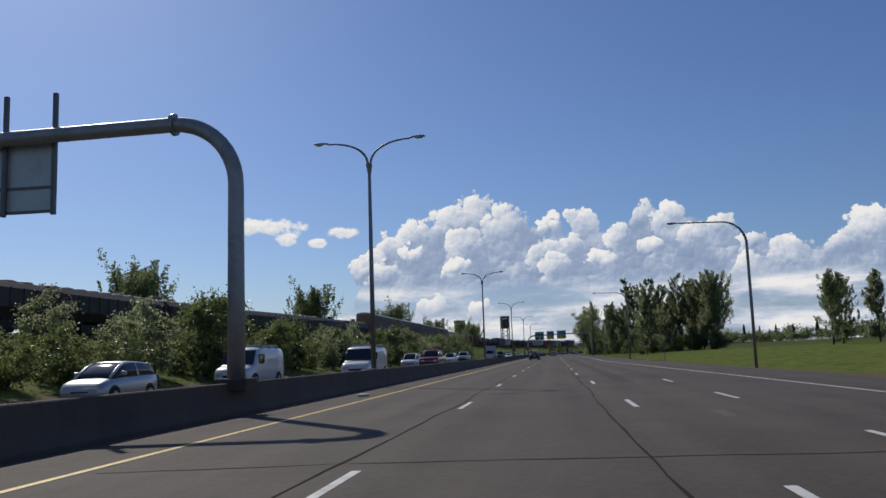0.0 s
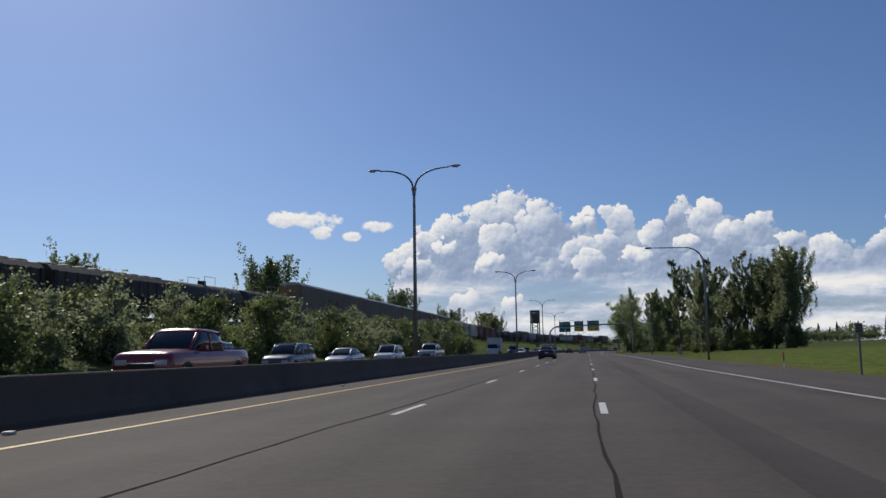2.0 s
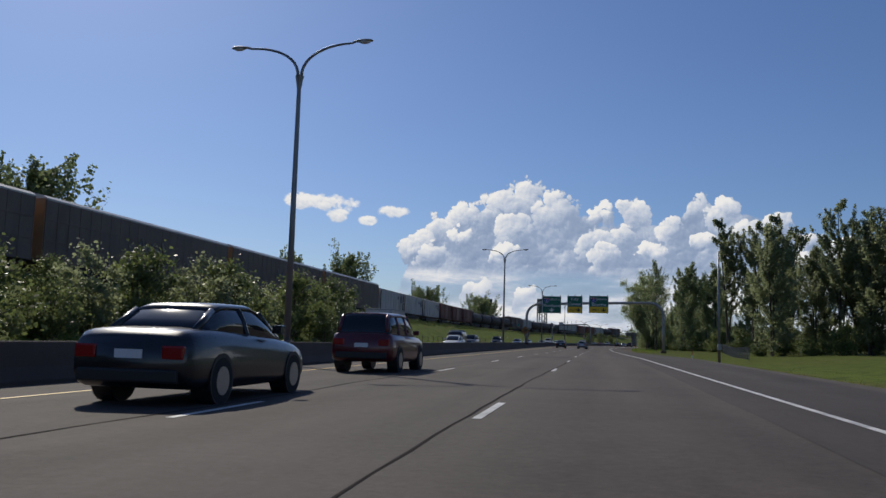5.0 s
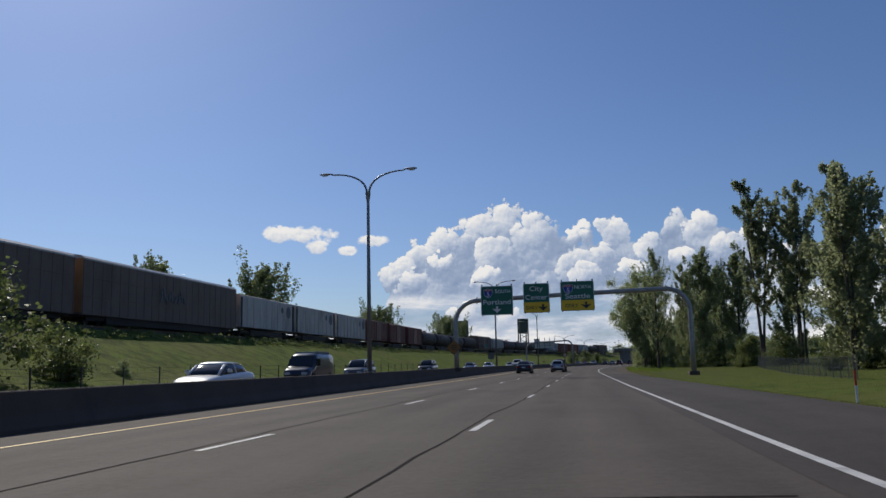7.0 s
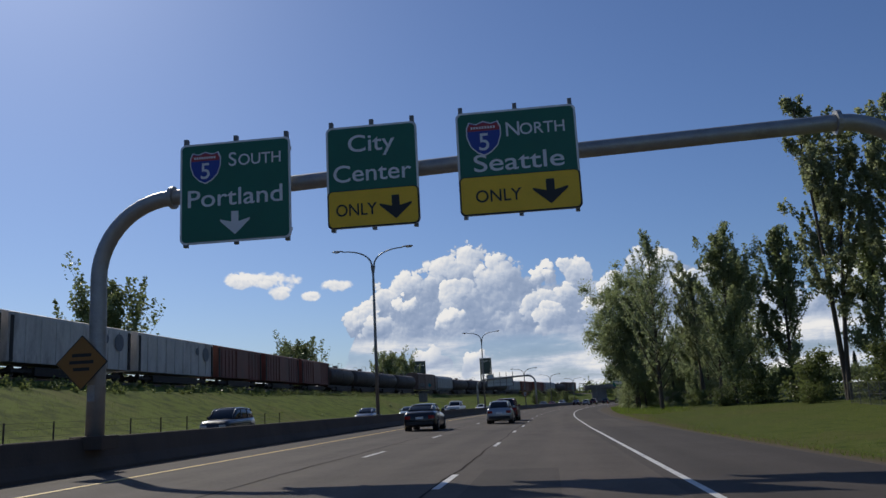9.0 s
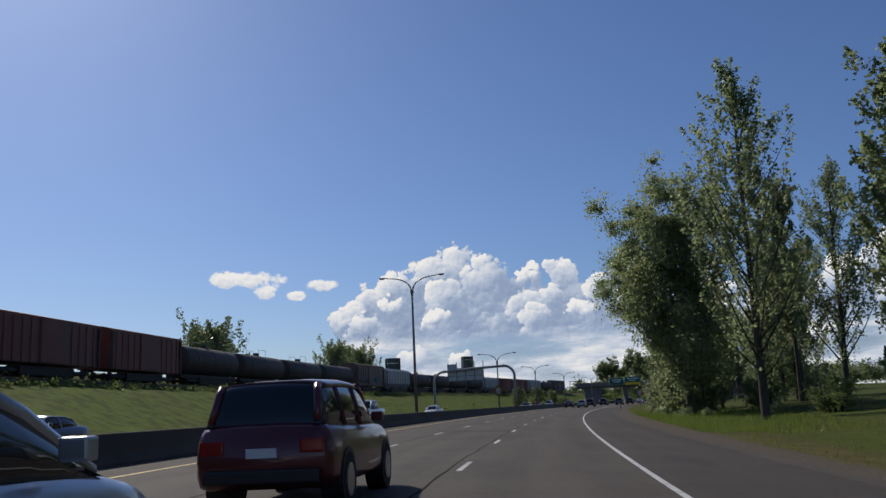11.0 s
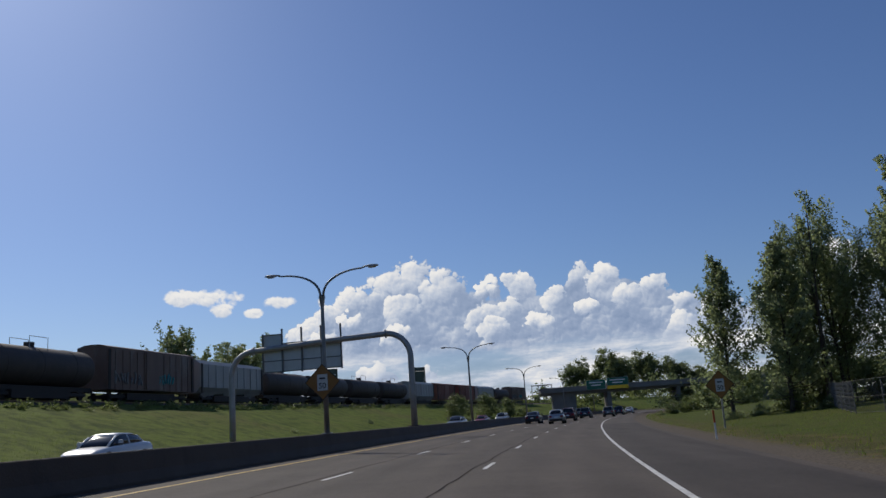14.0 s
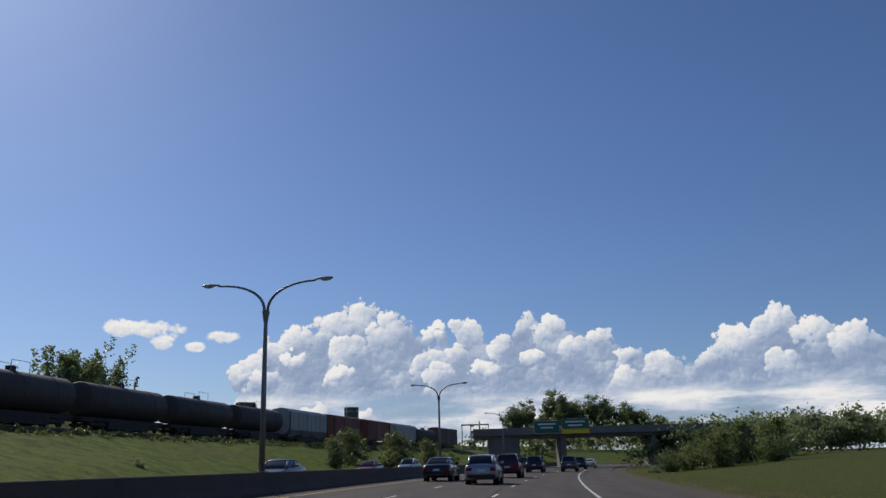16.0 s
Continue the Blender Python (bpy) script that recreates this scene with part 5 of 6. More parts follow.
def bogies(car, length):
    for y in (-length / 2 + 2.4, length / 2 - 2.4):
        b = part("bogie", boxed(-1.15, 1.15, y - 1.3, y + 1.3, 0.32, 0.62, 0.04), BOGIE, car)
        for dy in (-0.9, 0.9):
            for x in (-0.80, 0.80):
                part("wheel", tube([(x - 0.07, y + dy, 0.45), (x + 0.07, y + dy, 0.45)], 0.45, 14), BOGIE, b)
    # underframe made extra wide and deep, to block sunlight passing beneath the wagon
    part("underframe", boxed(-1.3, 1.3, -length / 2 + 3.8, length / 2 - 3.8, 0.12, 0.80), BOGIE, car)
    part("brake_cylinder", tube([(0.9, -1.2, 0.55), (0.9, 0.6, 0.55)], 0.24, 10), BOGIE, car)
    for e in (-1, 1):
        part("coupler", boxed(-0.12, 0.12, min(e * length / 2, e * (length / 2 + 0.6)), max(e * length / 2, e * (length / 2 + 0.6)), 0.75, 1.0), BOGIE, car)


def autorack(length):
    car = empty("railway_wagon", "tall grey enclosed car-carrying railway wagon", "train wagon", "freight train")
    w, h0, h1 = 1.5, 0.75, 5.25
    part("body", boxed(-w, w, -length / 2, length / 2, h0, h1, 0.03), RACK_GREY, car, "perforated grey steel side panels")
    roof = [(-w - 0.02, 5.15), (-w - 0.02, 5.28), (-1.2, 5.50), (-0.5, 5.62), (0.5, 5.62), (1.2, 5.50), (w + 0.02, 5.28), (w + 0.02, 5.15)]
    part("roof", prism(roof, -length / 2, length / 2), RACK_ROOF, car, "pale ribbed metal roof")
    n = 22
    post = None
    for i in range(n + 1):
        y = -length / 2 + 0.06 + (length - 0.12) * i / n
        if post is None:
            post = part("side_post", boxed(w, w + 0.03, -0.05, 0.05, h0, h1 - 0.05), RACK_GREY, car)
            post.matrix_basis = pose(0, y, 0)
        else:
            share("side_post", post.data, car, pose(0, y, 0))
    for z in (2.2, 3.7):
        part("side_rail", boxed(w, w + 0.05, -length / 2, length / 2, z, z + 0.1), RACK_GREY, car)
    for e in (-1, 1):
        a, b = sorted((e * length / 2, e * (length / 2 + 0.05)))
        part("end_door", boxed(-w + 0.05, w - 0.05, a, b, h0 + 0.2, h1), RACK_END, car, "rusty orange end doors")
    part("sill", boxed(-1.2, 1.2, -length / 2, length / 2, 0.62, 0.78), BOGIE, car)
    bogies(car, length)
    return car


def boxcar(length, paint, label, top=5.0, ribs=14, hopper=False, logo=None, door=True):
    car = empty("railway_wagon", label, "train wagon", "freight train")
    w, h0 = 1.55, 1.05
    if hopper:
        side = [(-w, 1.7), (-w, top - 0.55), (-1.1, top - 0.12), (-0.4, top), (0.4, top), (1.1, top - 0.12), (w, top - 0.55), (w, 1.7), (0.9, 1.05), (-0.9, 1.05)]
    else:
        side = [(-w, h0), (-w, top - 0.25), (-0.8, top - 0.05), (0, top), (0.8, top - 0.05), (w, top - 0.25), (w, h0)]
    part("body", prism(list(reversed(side)), -length / 2, length / 2), paint, car)
    rib = None
    for i in range(ribs + 1):
        y = -length / 2 + 0.1 + (length - 0.2) * i / ribs
        if rib is None:
            rib = part("side_rib", boxed(w, w + 0.06, -0.045, 0.045, 1.7 if hopper else h0, top - 0.5), paint, car)
            rib.matrix_basis = pose(0, y, 0)
        else:
            share("side_rib", rib.data, car, pose(0, y, 0))
    if hopper:
        for i in range(3):
            y = -length / 3 + length / 3 * i
            bm = bmesh.new()
            a = [bm.verts.new(p) for p in ((-1.1, y - 2.0, 1.15), (1.1, y - 2.0, 1.15), (1.1, y + 2.0, 1.15), (-1.1, y + 2.0, 1.15))]
            b = [bm.verts.new(p) for p in ((-0.5, y - 0.5, 0.35), (0.5, y - 0.5, 0.35), (0.5, y + 0.5, 0.35), (-0.5, y + 0.5, 0.35))]
            for k in range(4):
                bm.faces.new((a[k], a[(k + 1) % 4], b[(k + 1) % 4], b[k]))
            bm.faces.new(b)
            part("discharge_chute", bm, paint, car)
        part("roof_walk", boxed(-0.3, 0.3, -length / 2 + 0.3, length / 2 - 0.3, top + 0.01, top + 0.08), GALVANISED, car)
    elif door:
        part("sliding_door", boxed(w + 0.06, w + 0.11, -1.6, 1.6, h0 + 0.1, top - 0.4, 0.01), paint, car)
    if logo:
        for y, z, r in logo:
            part("emblem", tube([(w + 0.065, y, z), (w + 0.085, y, z)], r, 18), LOGO_GREY, car, "round dark emblem")
    for e in (-1, 1):
        part("ladder", boxed(w + 0.02, w + 0.10, e * (length / 2 - 0.35) - 0.2, e * (length / 2 - 0.35) + 0.2, h0, top - 0.5), BOGIE, car)
    bogies(car, length)
    return car


def tank_wagon(length, r=1.60, zc=2.82):
    car = empty("railway_wagon", "black cylindrical tank wagon with a railed roof dome", "train wagon", "freight train")
    pts, rr = [], []
    for f in np.linspace(0, 1, 7):
        pts.append((0, -length / 2 + 0.5 * f, zc))
        rr.append(max(0.05, r * math.sqrt(1 - (1 - f) ** 2)))
    for f in np.linspace(0, 1, 7):
        pts.append((0, length / 2 - 0.5 * (1 - f), zc))
        rr.append(max(0.05, r * math.sqrt(1 - f ** 2)))
    part("tank", tube(pts, rr, 24), TANK_BLACK, car, "glossy black riveted barrel", True)
    for y in (-length * 0.3, 0, length * 0.3):
        part("band", tube([(0, y - 0.06, zc), (0, y + 0.06, zc)], r + 0.025, 24), TANK_BLACK, car)
    part("dome", tube([(0, 0, zc + r - 0.1), (0, 0, zc + r + 0.38)], 0.42, 14), TANK_BLACK, car)
    for x in (-0.9, 0.9):
        part("railing", tube([(x, -1.2, zc + r - 0.35), (x, -1.2, zc + r + 0.75), (x, 1.2, zc + r + 0.75), (x, 1.2, zc + r - 0.35)], 0.03, 6), GALVANISED, car)
    part("sill", boxed(-0.9, 0.9, -length / 2 - 0.1, length / 2 + 0.1, 0.75, 1.15), BOGIE, car)
    bogies(car, length)
    return car


def build_train():
    kinds = {
        "rack": (autorack(29.8), 31.0),
        "white": (boxcar(18.2, CAR_WHITE, "dirty white flat-sided wagon with a round emblem", 5.0, 9, False, ((6.9, 3.5, 0.80), (4.6, 3.7, 0.42)), False), 19.0),
        "maroon": (boxcar(14.9, CAR_MAROON, "faded maroon ribbed boxcar", 5.0, 13), 17.2),
        "brown": (boxcar(16.6, CAR_BROWN, "brown boxcar with faded graffiti on its side", 5.3, 13), 17.4),
        "grey": (boxcar(17.0, CAR_GREY, "pale grey covered hopper wagon", 4.9, 9, True), 17.8),
        "tank": (tank_wagon(15.0), 16.1),
        "small_tank": (tank_wagon(15.6, 1.36, 2.25), 16.8),
        "dark": (boxcar(17.6, TANK_BLACK, "dark grimy covered hopper wagon with tan roof dust", 3.55, 12, True), 18.4),
    }
    rng = random.Random(8)
    for k, mat, y, w, n, z0, x in (("brown", GRAFFITI_W, -4.5, 5.0, 9, 1.5, 1.612), ("brown", GRAFFITI_T, 2.4, 3.2, 7, 1.5, 1.612), ("rack", GRAFFITI_W, 0.0, 5.2, 9, 2.5, 1.575)):
        for i in range(n):
            a, z = y - w / 2 + w * i / n, z0 + rng.uniform(0, 0.35)
            h, lean = rng.uniform(0.7, 1.25), rng.uniform(-0.25, 0.25)
            pts = [(x, a + w / n * 0.3 * math.sin(3.0 * f + i) + lean * f, z + h * f) for f in np.linspace(0, 1, 6)]
            part("graffiti_stroke", tube(pts, [0.05, 0.1, 0.12, 0.09, 0.12, 0.05], 6, flat=1.0), mat, kinds[k][0])
    for i in range(9):
        bm = bmesh.new()
        bmesh.ops.create_icosphere(bm, subdivisions=2, radius=0.5)
        for v in bm.verts:
            v.co = Vector((v.co.x * 1.9, v.co.y * 1.6 + (-7.6 + 1.9 * i), 3.52 + v.co.z * 0.42))
        part("hatch_cover", bm, HOPPER_TAN, kinds["dark"][0], "tan domed roof hatch", True)
    order = ["dark"] * 6 + ["small_tank", "small_tank"]
    cars, s = [], 167.7
    for k in reversed(order):
        s -= kinds[k][1]
        cars.append((k, s + kinds[k][1] / 2))
    s = 167.7
    for k in ["rack"] * 4 + ["white"] * 3 + ["maroon"] * 3 + ["tank"] * 4:
        pitch = {"maroon": 15.9, "tank": 16.05}.get(k, kinds[k][1])
        cars.append((k, s + pitch / 2))
        s += pitch
    for k in ["brown", "grey", "tank", "tank", "tank", "tank", "grey", "maroon", "maroon", "grey", "tank", "brown"]:
        cars.append((k, s + kinds[k][1] / 2))
        s += kinds[k][1]
    done = set()
    for k, s in cars:
        m = rail_pose(s)
        if k not in done:
            kinds[k][0].matrix_basis = m
            done.add(k)
        else:
            copy_thing(kinds[k][0], m)


# ---------------------------------------------------------------- vehicles
def loft(sections, bm=None):
    """Closed rings of equal length, joined in order and capped."""
    bm = bm or bmesh.new()
    rings = [[bm.verts.new(p) for p in sec] for sec in sections]
    n = len(rings[0])
    for a, b in zip(rings, rings[1:]):
        for k in range(n):
            bm.faces.new((a[k], a[(k + 1) % n], b[(k + 1) % n], b[k]))
    bm.faces.new(list(reversed(rings[0])))
    bm.faces.new(rings[-1])
    return bm


def hull_section(y, w, z0, z1):
    h = z1 - z0
    half = [(0.82, 0.0), (0.95, 0.05), (0.995, 0.20), (1.0, 0.42), (0.99, 0.66), (0.95, 0.86), (0.88, 0.96), (0.74, 1.0), (0.35, 1.02)]
    return [(-w * a, y, z0 + h * k) for a, k in half] + [(w * a, y, z0 + h * k) for a, k in reversed(half)]


def cab_section(y, a, b, z0, z1, grow=0.0):
    h = z1 - z0
    half = [(a, 0.0), (a + (b - a) * 0.45, 0.5), (b + 0.01, 0.84), (b - 0.05, 0.94), (b - 0.16, 0.99), (b * 0.4, 1.02)]
    return [(-x - grow, y, z0 + h * k + grow * (k > 0.8)) for x, k in half] + [(x + grow, y, z0 + h * k + grow * (k > 0.8)) for x, k in reversed(half)]


def eased(rows, n):
    """More rows between the given ones, along smooth curves."""
    r = np.array(rows, float)
    slope = np.zeros_like(r)
    dy = np.diff(r[:, 0])[:, None]
    step = np.diff(r, axis=0) / dy
    for i in range(1, len(r) - 1):
        same = step[i - 1] * step[i] > 0
        slope[i] = np.where(same, 2 * step[i - 1] * step[i] / np.where(same, step[i - 1] + step[i], 1), 0)
    slope[0], slope[-1] = step[0], step[-1]
    out = []
    for i in range(len(r) - 1):
        for t in np.linspace(0, 1, n, endpoint=False):
            d = dy[i]
            out.append(r[i] * (2 * t ** 3 - 3 * t ** 2 + 1) + slope[i] * d * (t ** 3 - 2 * t ** 2 + t) + r[i + 1] * (3 * t ** 2 - 2 * t ** 3) + slope[i + 1] * d * (t ** 3 - t ** 2))
            out[-1][0] = r[i, 0] + t * d[0]
    out.append(r[-1])
    return [tuple(float(v) for v in row) for row in out]


def vehicle(name, label, paint, hull, cab, wheels, radius, width, extras="", pillars=()):
    """hull: (y, half width, bottom, top); cab: (y, half width low, half width high, low, high); front towards +y."""
    car = empty(name, label, {"sedan": "car", "hatchback": "car", "suv": "car", "pickup": "pickup truck", "van": "van", "box_truck": "truck"}.get(name, "car"))
    part("body", loft([hull_section(*h) for h in eased(hull, 3)]), paint, car, smooth=True)
    if cab:
        rows = eased(cab, 3)
        part("window_glass", loft([cab_section(*r) for r in rows]), GLASS, car, "dark tinted windows", True)
        high = max(k[4] for k in cab)
        roof = [r for r in rows if r[4] >= high - 0.13]
        part("roof", loft([[q for q in cab_section(*r, 0.014) if q[2] > r[3] + 0.80 * (r[4] - r[3])] for r in roof]), paint, car, smooth=True)
        for e in (-1, 1):
            # roof rails run on as pillars down to the body at both ends
            for run in ([r for r in rows if r[0] <= roof[0][0]], [r for r in rows if r[0] >= roof[-1][0]]):
                if len(run) > 1:
                    part("pillar", tube([(e * (r[2] - 0.03), r[0], r[3] + 0.93 * (r[4] - r[3])) for r in run], 0.055, 8), paint, car, smooth=True)
            for y in pillars:
                a, b, z0, z1 = (float(np.interp(y, [r[0] for r in rows], [r[k] for r in rows])) for k in (1, 2, 3, 4))
                part("pillar", tube([(e * (a - 0.01), y, z0), (e * (a + (b - a) * 0.45 - 0.01), y, (z0 + z1) / 2), (e * (b - 0.005), y, z0 + 0.85 * (z1 - z0))], 0.045, 6), paint, car)
    for y in wheels:
        for e in (-1, 1):
            x = e * (width / 2 - 0.10)
            arch = part("wheel_arch", tube([(e * (width / 2 - 0.30), y, radius + 0.02), (e * (width / 2 + 0.006), y, radius + 0.02)], radius * 1.13, 18), TRIM_BLACK, car)
            wheel = part("wheel", tube([(x - 0.11, y, radius), (x + 0.11 + 0.0, y, radius)], radius, 20), TYRE, car)
            part("rim", tube([(x + e * 0.09, y, radius), (x + e * 0.122, y, radius)], radius * 0.62, 14), RIM, wheel)
    f, r = hull[-1], hull[0]
    for e in (-1, 1):
        x = e * f[1] * 0.72
        z = f[2] + (f[3] - f[2]) * 0.68
        part("headlight", boxed(x - 0.2, x + 0.2, f[0] - 0.22, f[0] + 0.015, z - 0.08, z + 0.09, 0.03), HEAD_GLASS, car, "clear headlight")
        x = e * r[1] * 0.80
        z = r[2] + (r[3] - r[2]) * 0.66
        part("tail_light", boxed(x - 0.16, x + 0.16, r[0] - 0.015, r[0] + 0.2, z - 0.09, z + 0.10, 0.03), TAIL_RED, car, "red tail light")
    part("grille", boxed(-f[1] * 0.5, f[1] * 0.5, f[0] - 0.1, f[0] + 0.012, f[2] + 0.16, f[2] + (f[3] - f[2]) * 0.62, 0.02), TRIM_BLACK, car, "black grille")
    part("number_plate", boxed(-0.2, 0.2, r[0] - 0.02, r[0] + 0.02, r[2] + 0.3, r[2] + 0.42), SIGN_WHITE, car)
    part("bumper", boxed(-r[1] * 0.92, r[1] * 0.92, r[0] - 0.05, r[0] + 0.1, r[2] - 0.02, r[2] + 0.16, 0.03), TRIM_BLACK, car)
    for e in (-1, 1):
        if cab:
            y = cab[-1][0] - 0.55
            part("mirror", boxed(e * (width / 2 + 0.02) - 0.09, e * (width / 2 + 0.02) + 0.09, y - 0.06, y + 0.07, cab[0][3] + 0.02, cab[0][3] + 0.16, 0.02), paint, car)
    return car


def sedan(paint, label):
    return vehicle("sedan", label, PAINTS[paint], [(-2.35, 0.80, 0.34, 0.92), (-2.15, 0.88, 0.24, 1.02), (-1.5, 0.91, 0.20, 1.06), (0.3, 0.91, 0.20, 0.98), (1.2, 0.90, 0.20, 0.92), (2.0, 0.86, 0.22, 0.80), (2.33, 0.74, 0.30, 0.64)],
                   [(-1.75, 0.76, 0.66, 1.0, 1.03), (-0.95, 0.80, 0.62, 1.0, 1.42), (0.1, 0.80, 0.62, 0.95, 1.45), (1.15, 0.78, 0.70, 0.9, 0.93)], (-1.4, 1.42), 0.33, 1.82, pillars=(-0.35,))


def suv(paint, label, tall=1.72):
    return vehicle("suv", label, PAINTS[paint], [(-2.28, 0.82, 0.42, 1.08), (-2.12, 0.91, 0.32, 1.14), (0.3, 0.93, 0.28, 1.08), (1.2, 0.92, 0.28, 1.06), (2.0, 0.88, 0.30, 0.98), (2.3, 0.78, 0.40, 0.80)],
                   [(-2.16, 0.80, 0.74, 1.08, 1.16), (-1.92, 0.82, 0.68, 1.08, tall - 0.06), (-0.4, 0.83, 0.68, 1.06, tall), (0.35, 0.82, 0.68, 1.05, tall - 0.03), (1.15, 0.80, 0.74, 1.03, 1.06)], (-1.38, 1.42), 0.36, 1.86, pillars=(-1.15, -0.15))


def hatchback(paint, label):
    return vehicle("hatchback", label, PAINTS[paint], [(-2.0, 0.78, 0.36, 1.0), (-1.85, 0.86, 0.26, 1.06), (0.2, 0.88, 0.22, 1.0), (1.2, 0.86, 0.22, 0.95), (1.85, 0.82, 0.24, 0.82), (2.08, 0.70, 0.32, 0.66)],
                   [(-1.9, 0.76, 0.68, 1.02, 1.08), (-1.5, 0.78, 0.62, 1.02, 1.46), (-0.2, 0.79, 0.62, 0.98, 1.52), (0.3, 0.78, 0.62, 0.96, 1.47), (1.3, 0.76, 0.70, 0.92, 0.95)], (-1.25, 1.28), 0.32, 1.76, pillars=(-0.5,))


def van(paint, label):
    v = vehicle("van", label, PAINTS[paint], [(-2.75, 0.92, 0.42, 1.95), (-2.6, 0.98, 0.32, 2.05), (0.9, 0.99, 0.30, 2.08), (1.2, 0.98, 0.30, 1.98), (1.95, 0.96, 0.30, 1.22), (2.6, 0.92, 0.32, 1.06), (2.8, 0.82, 0.42, 0.92)], None, (-1.7, 1.9), 0.37, 2.0)
    part("windscreen", loft([[(-0.80, 1.30, 1.93), (-0.80, 1.33, 1.96), (0.80, 1.33, 1.96), (0.80, 1.30, 1.93)], [(-0.88, 1.96, 1.24), (-0.88, 2.0, 1.26), (0.88, 2.0, 1.26), (0.88, 1.96, 1.24)]]), GLASS, v)
    for e in (-1, 1):
        part("door_window", boxed(min(e * 0.95, e * 1.0), max(e * 0.95, e * 1.0), 0.55, 1.35, 1.25, 1.75, 0.02), GLASS, v)
    for x in (-0.7, 0.0, 0.7):
        part("roof_rack_bar", tube([(x, -2.2, 2.22), (x, 0.6, 2.22)], 0.025, 6), GALVANISED, v)
    for y in (-2.0, -0.8, 0.4):
        part("roof_rack_foot", boxed(-0.85, 0.85, y - 0.03, y + 0.03, 2.03, 2.21), GALVANISED, v)
    return v


def pickup(paint, label):
    p = vehicle("pickup", label, PAINTS[paint], [(-2.95, 0.94, 0.58, 1.24), (-2.85, 1.0, 0.50, 1.30), (-0.6, 1.01, 0.46, 1.30), (0.8, 1.01, 0.46, 1.28), (1.3, 1.01, 0.46, 1.30), (2.7, 1.0, 0.48, 1.22), (2.86, 0.98, 0.50, 1.16), (2.95, 0.92, 0.56, 1.06)],
                [(-0.98, 0.90, 0.80, 1.26, 1.32), (-0.86, 0.92, 0.76, 1.26, 1.93), (0.55, 0.92, 0.76, 1.26, 1.97), (1.35, 0.88, 0.82, 1.24, 1.30)], (-1.95, 1.90), 0.42, 2.04, pillars=(0.05,))
    part("grille_bar", boxed(-0.52, 0.52, 2.95, 2.975, 0.86, 0.91, 0.01), CHROME, p, "bright grille bar")
    part("front_bumper", boxed(-0.95, 0.95, 2.88, 3.06, 0.46, 0.70, 0.04), TRIM_BLACK, p, "black front bumper")
    part("load_bed", boxed(-0.80, 0.80, -2.75, -0.98, 1.29, 1.325), TRIM_BLACK, p, "dark open load bed")
    return p


def box_truck(paint, label):
    t = empty("box_truck", label, "truck")
    part("cargo_box", boxed(-1.18, 1.18, -3.4, 1.5, 0.95, 3.45, 0.03), CAR_WHITE, t, "plain white cargo box")
    part("roof_cap", boxed(-1.2, 1.2, -3.42, 1.52, 3.40, 3.50, 0.02), GALVANISED, t)
    cabin = loft([hull_section(1.6, 1.0, 0.55, 2.35), hull_section(2.6, 1.0, 0.5, 2.35), hull_section(3.05, 0.99, 0.5, 1.45), hull_section(3.3, 0.96, 0.52, 1.35)])
    part("cab", cabin, PAINTS[paint], t, "white flat-fronted cab")
    part("windscreen", loft([[(-0.86, 2.66, 2.24), (-0.86, 2.69, 2.27), (0.86, 2.69, 2.27), (0.86, 2.66, 2.24)], [(-0.90, 3.04, 1.5), (-0.90, 3.08, 1.52), (0.90, 3.08, 1.52), (0.90, 3.04, 1.5)]]), GLASS, t)
    for e in (-1, 1):
        part("door_window", boxed(min(e * 0.97, e * 1.015), max(e * 0.97, e * 1.015), 1.95, 2.7, 1.5, 2.15, 0.02), GLASS, t)
        part("headlight", boxed(e * 0.7 - 0.18, e * 0.7 + 0.18, 3.2, 3.33, 0.78, 0.95, 0.02), HEAD_GLASS, t)
        part("mirror", boxed(e * 1.15 - 0.08, e * 1.15 + 0.08, 2.85, 2.95, 1.6, 2.05, 0.02), TRIM_BLACK, t)
        for y in (-2.0, 2.45):
            wheel = part("wheel", tube([(e * 0.95 - 0.14, y, 0.42), (e * 0.95 + 0.14, y, 0.42)], 0.42, 20), TYRE, t)
            part("rim", tube([(e * 1.08, y, 0.42), (e * 1.105, y, 0.42)], 0.24, 14), RIM, wheel)
    part("chassis", boxed(-0.8, 0.8, -3.3, 3.0, 0.5, 0.95), BOGIE, t)
    return t


MAKERS = {"sedan": sedan, "suv": suv, "hatchback": hatchback, "van": van, "pickup": pickup, "box_truck": box_truck}


def build_vehicles():
    words = {"sedan": "four-door saloon car", "suv": "sport utility vehicle", "hatchback": "small hatchback", "van": "panel van with a roof rack", "pickup": "crew-cab pickup truck", "box_truck": "box truck with a flat-fronted cab"}
    stock = {}

    def drive(kind, paint, u, s, facing=1):
        where = "on the opposite carriageway" if facing < 0 else "driving away in the next lane"
        p = at(u, s, 0.004)
        m = turned(p, -heading(s) + (math.pi if facing < 0 else 0))
        if (kind, paint) in stock:
            ob = copy_thing(stock[kind, paint], m)
        else:
            ob = stock[kind, paint] = MAKERS[kind](PAINT_KEY.get(paint, paint), f"{paint.replace('_', ' ')} {words[kind]}")
            ob.matrix_basis = m
        tagged(ob, f"{paint.replace('_', ' ')} {words[kind]} {where}", group="traffic")
    for row in TRAFFIC:
        drive(*row)


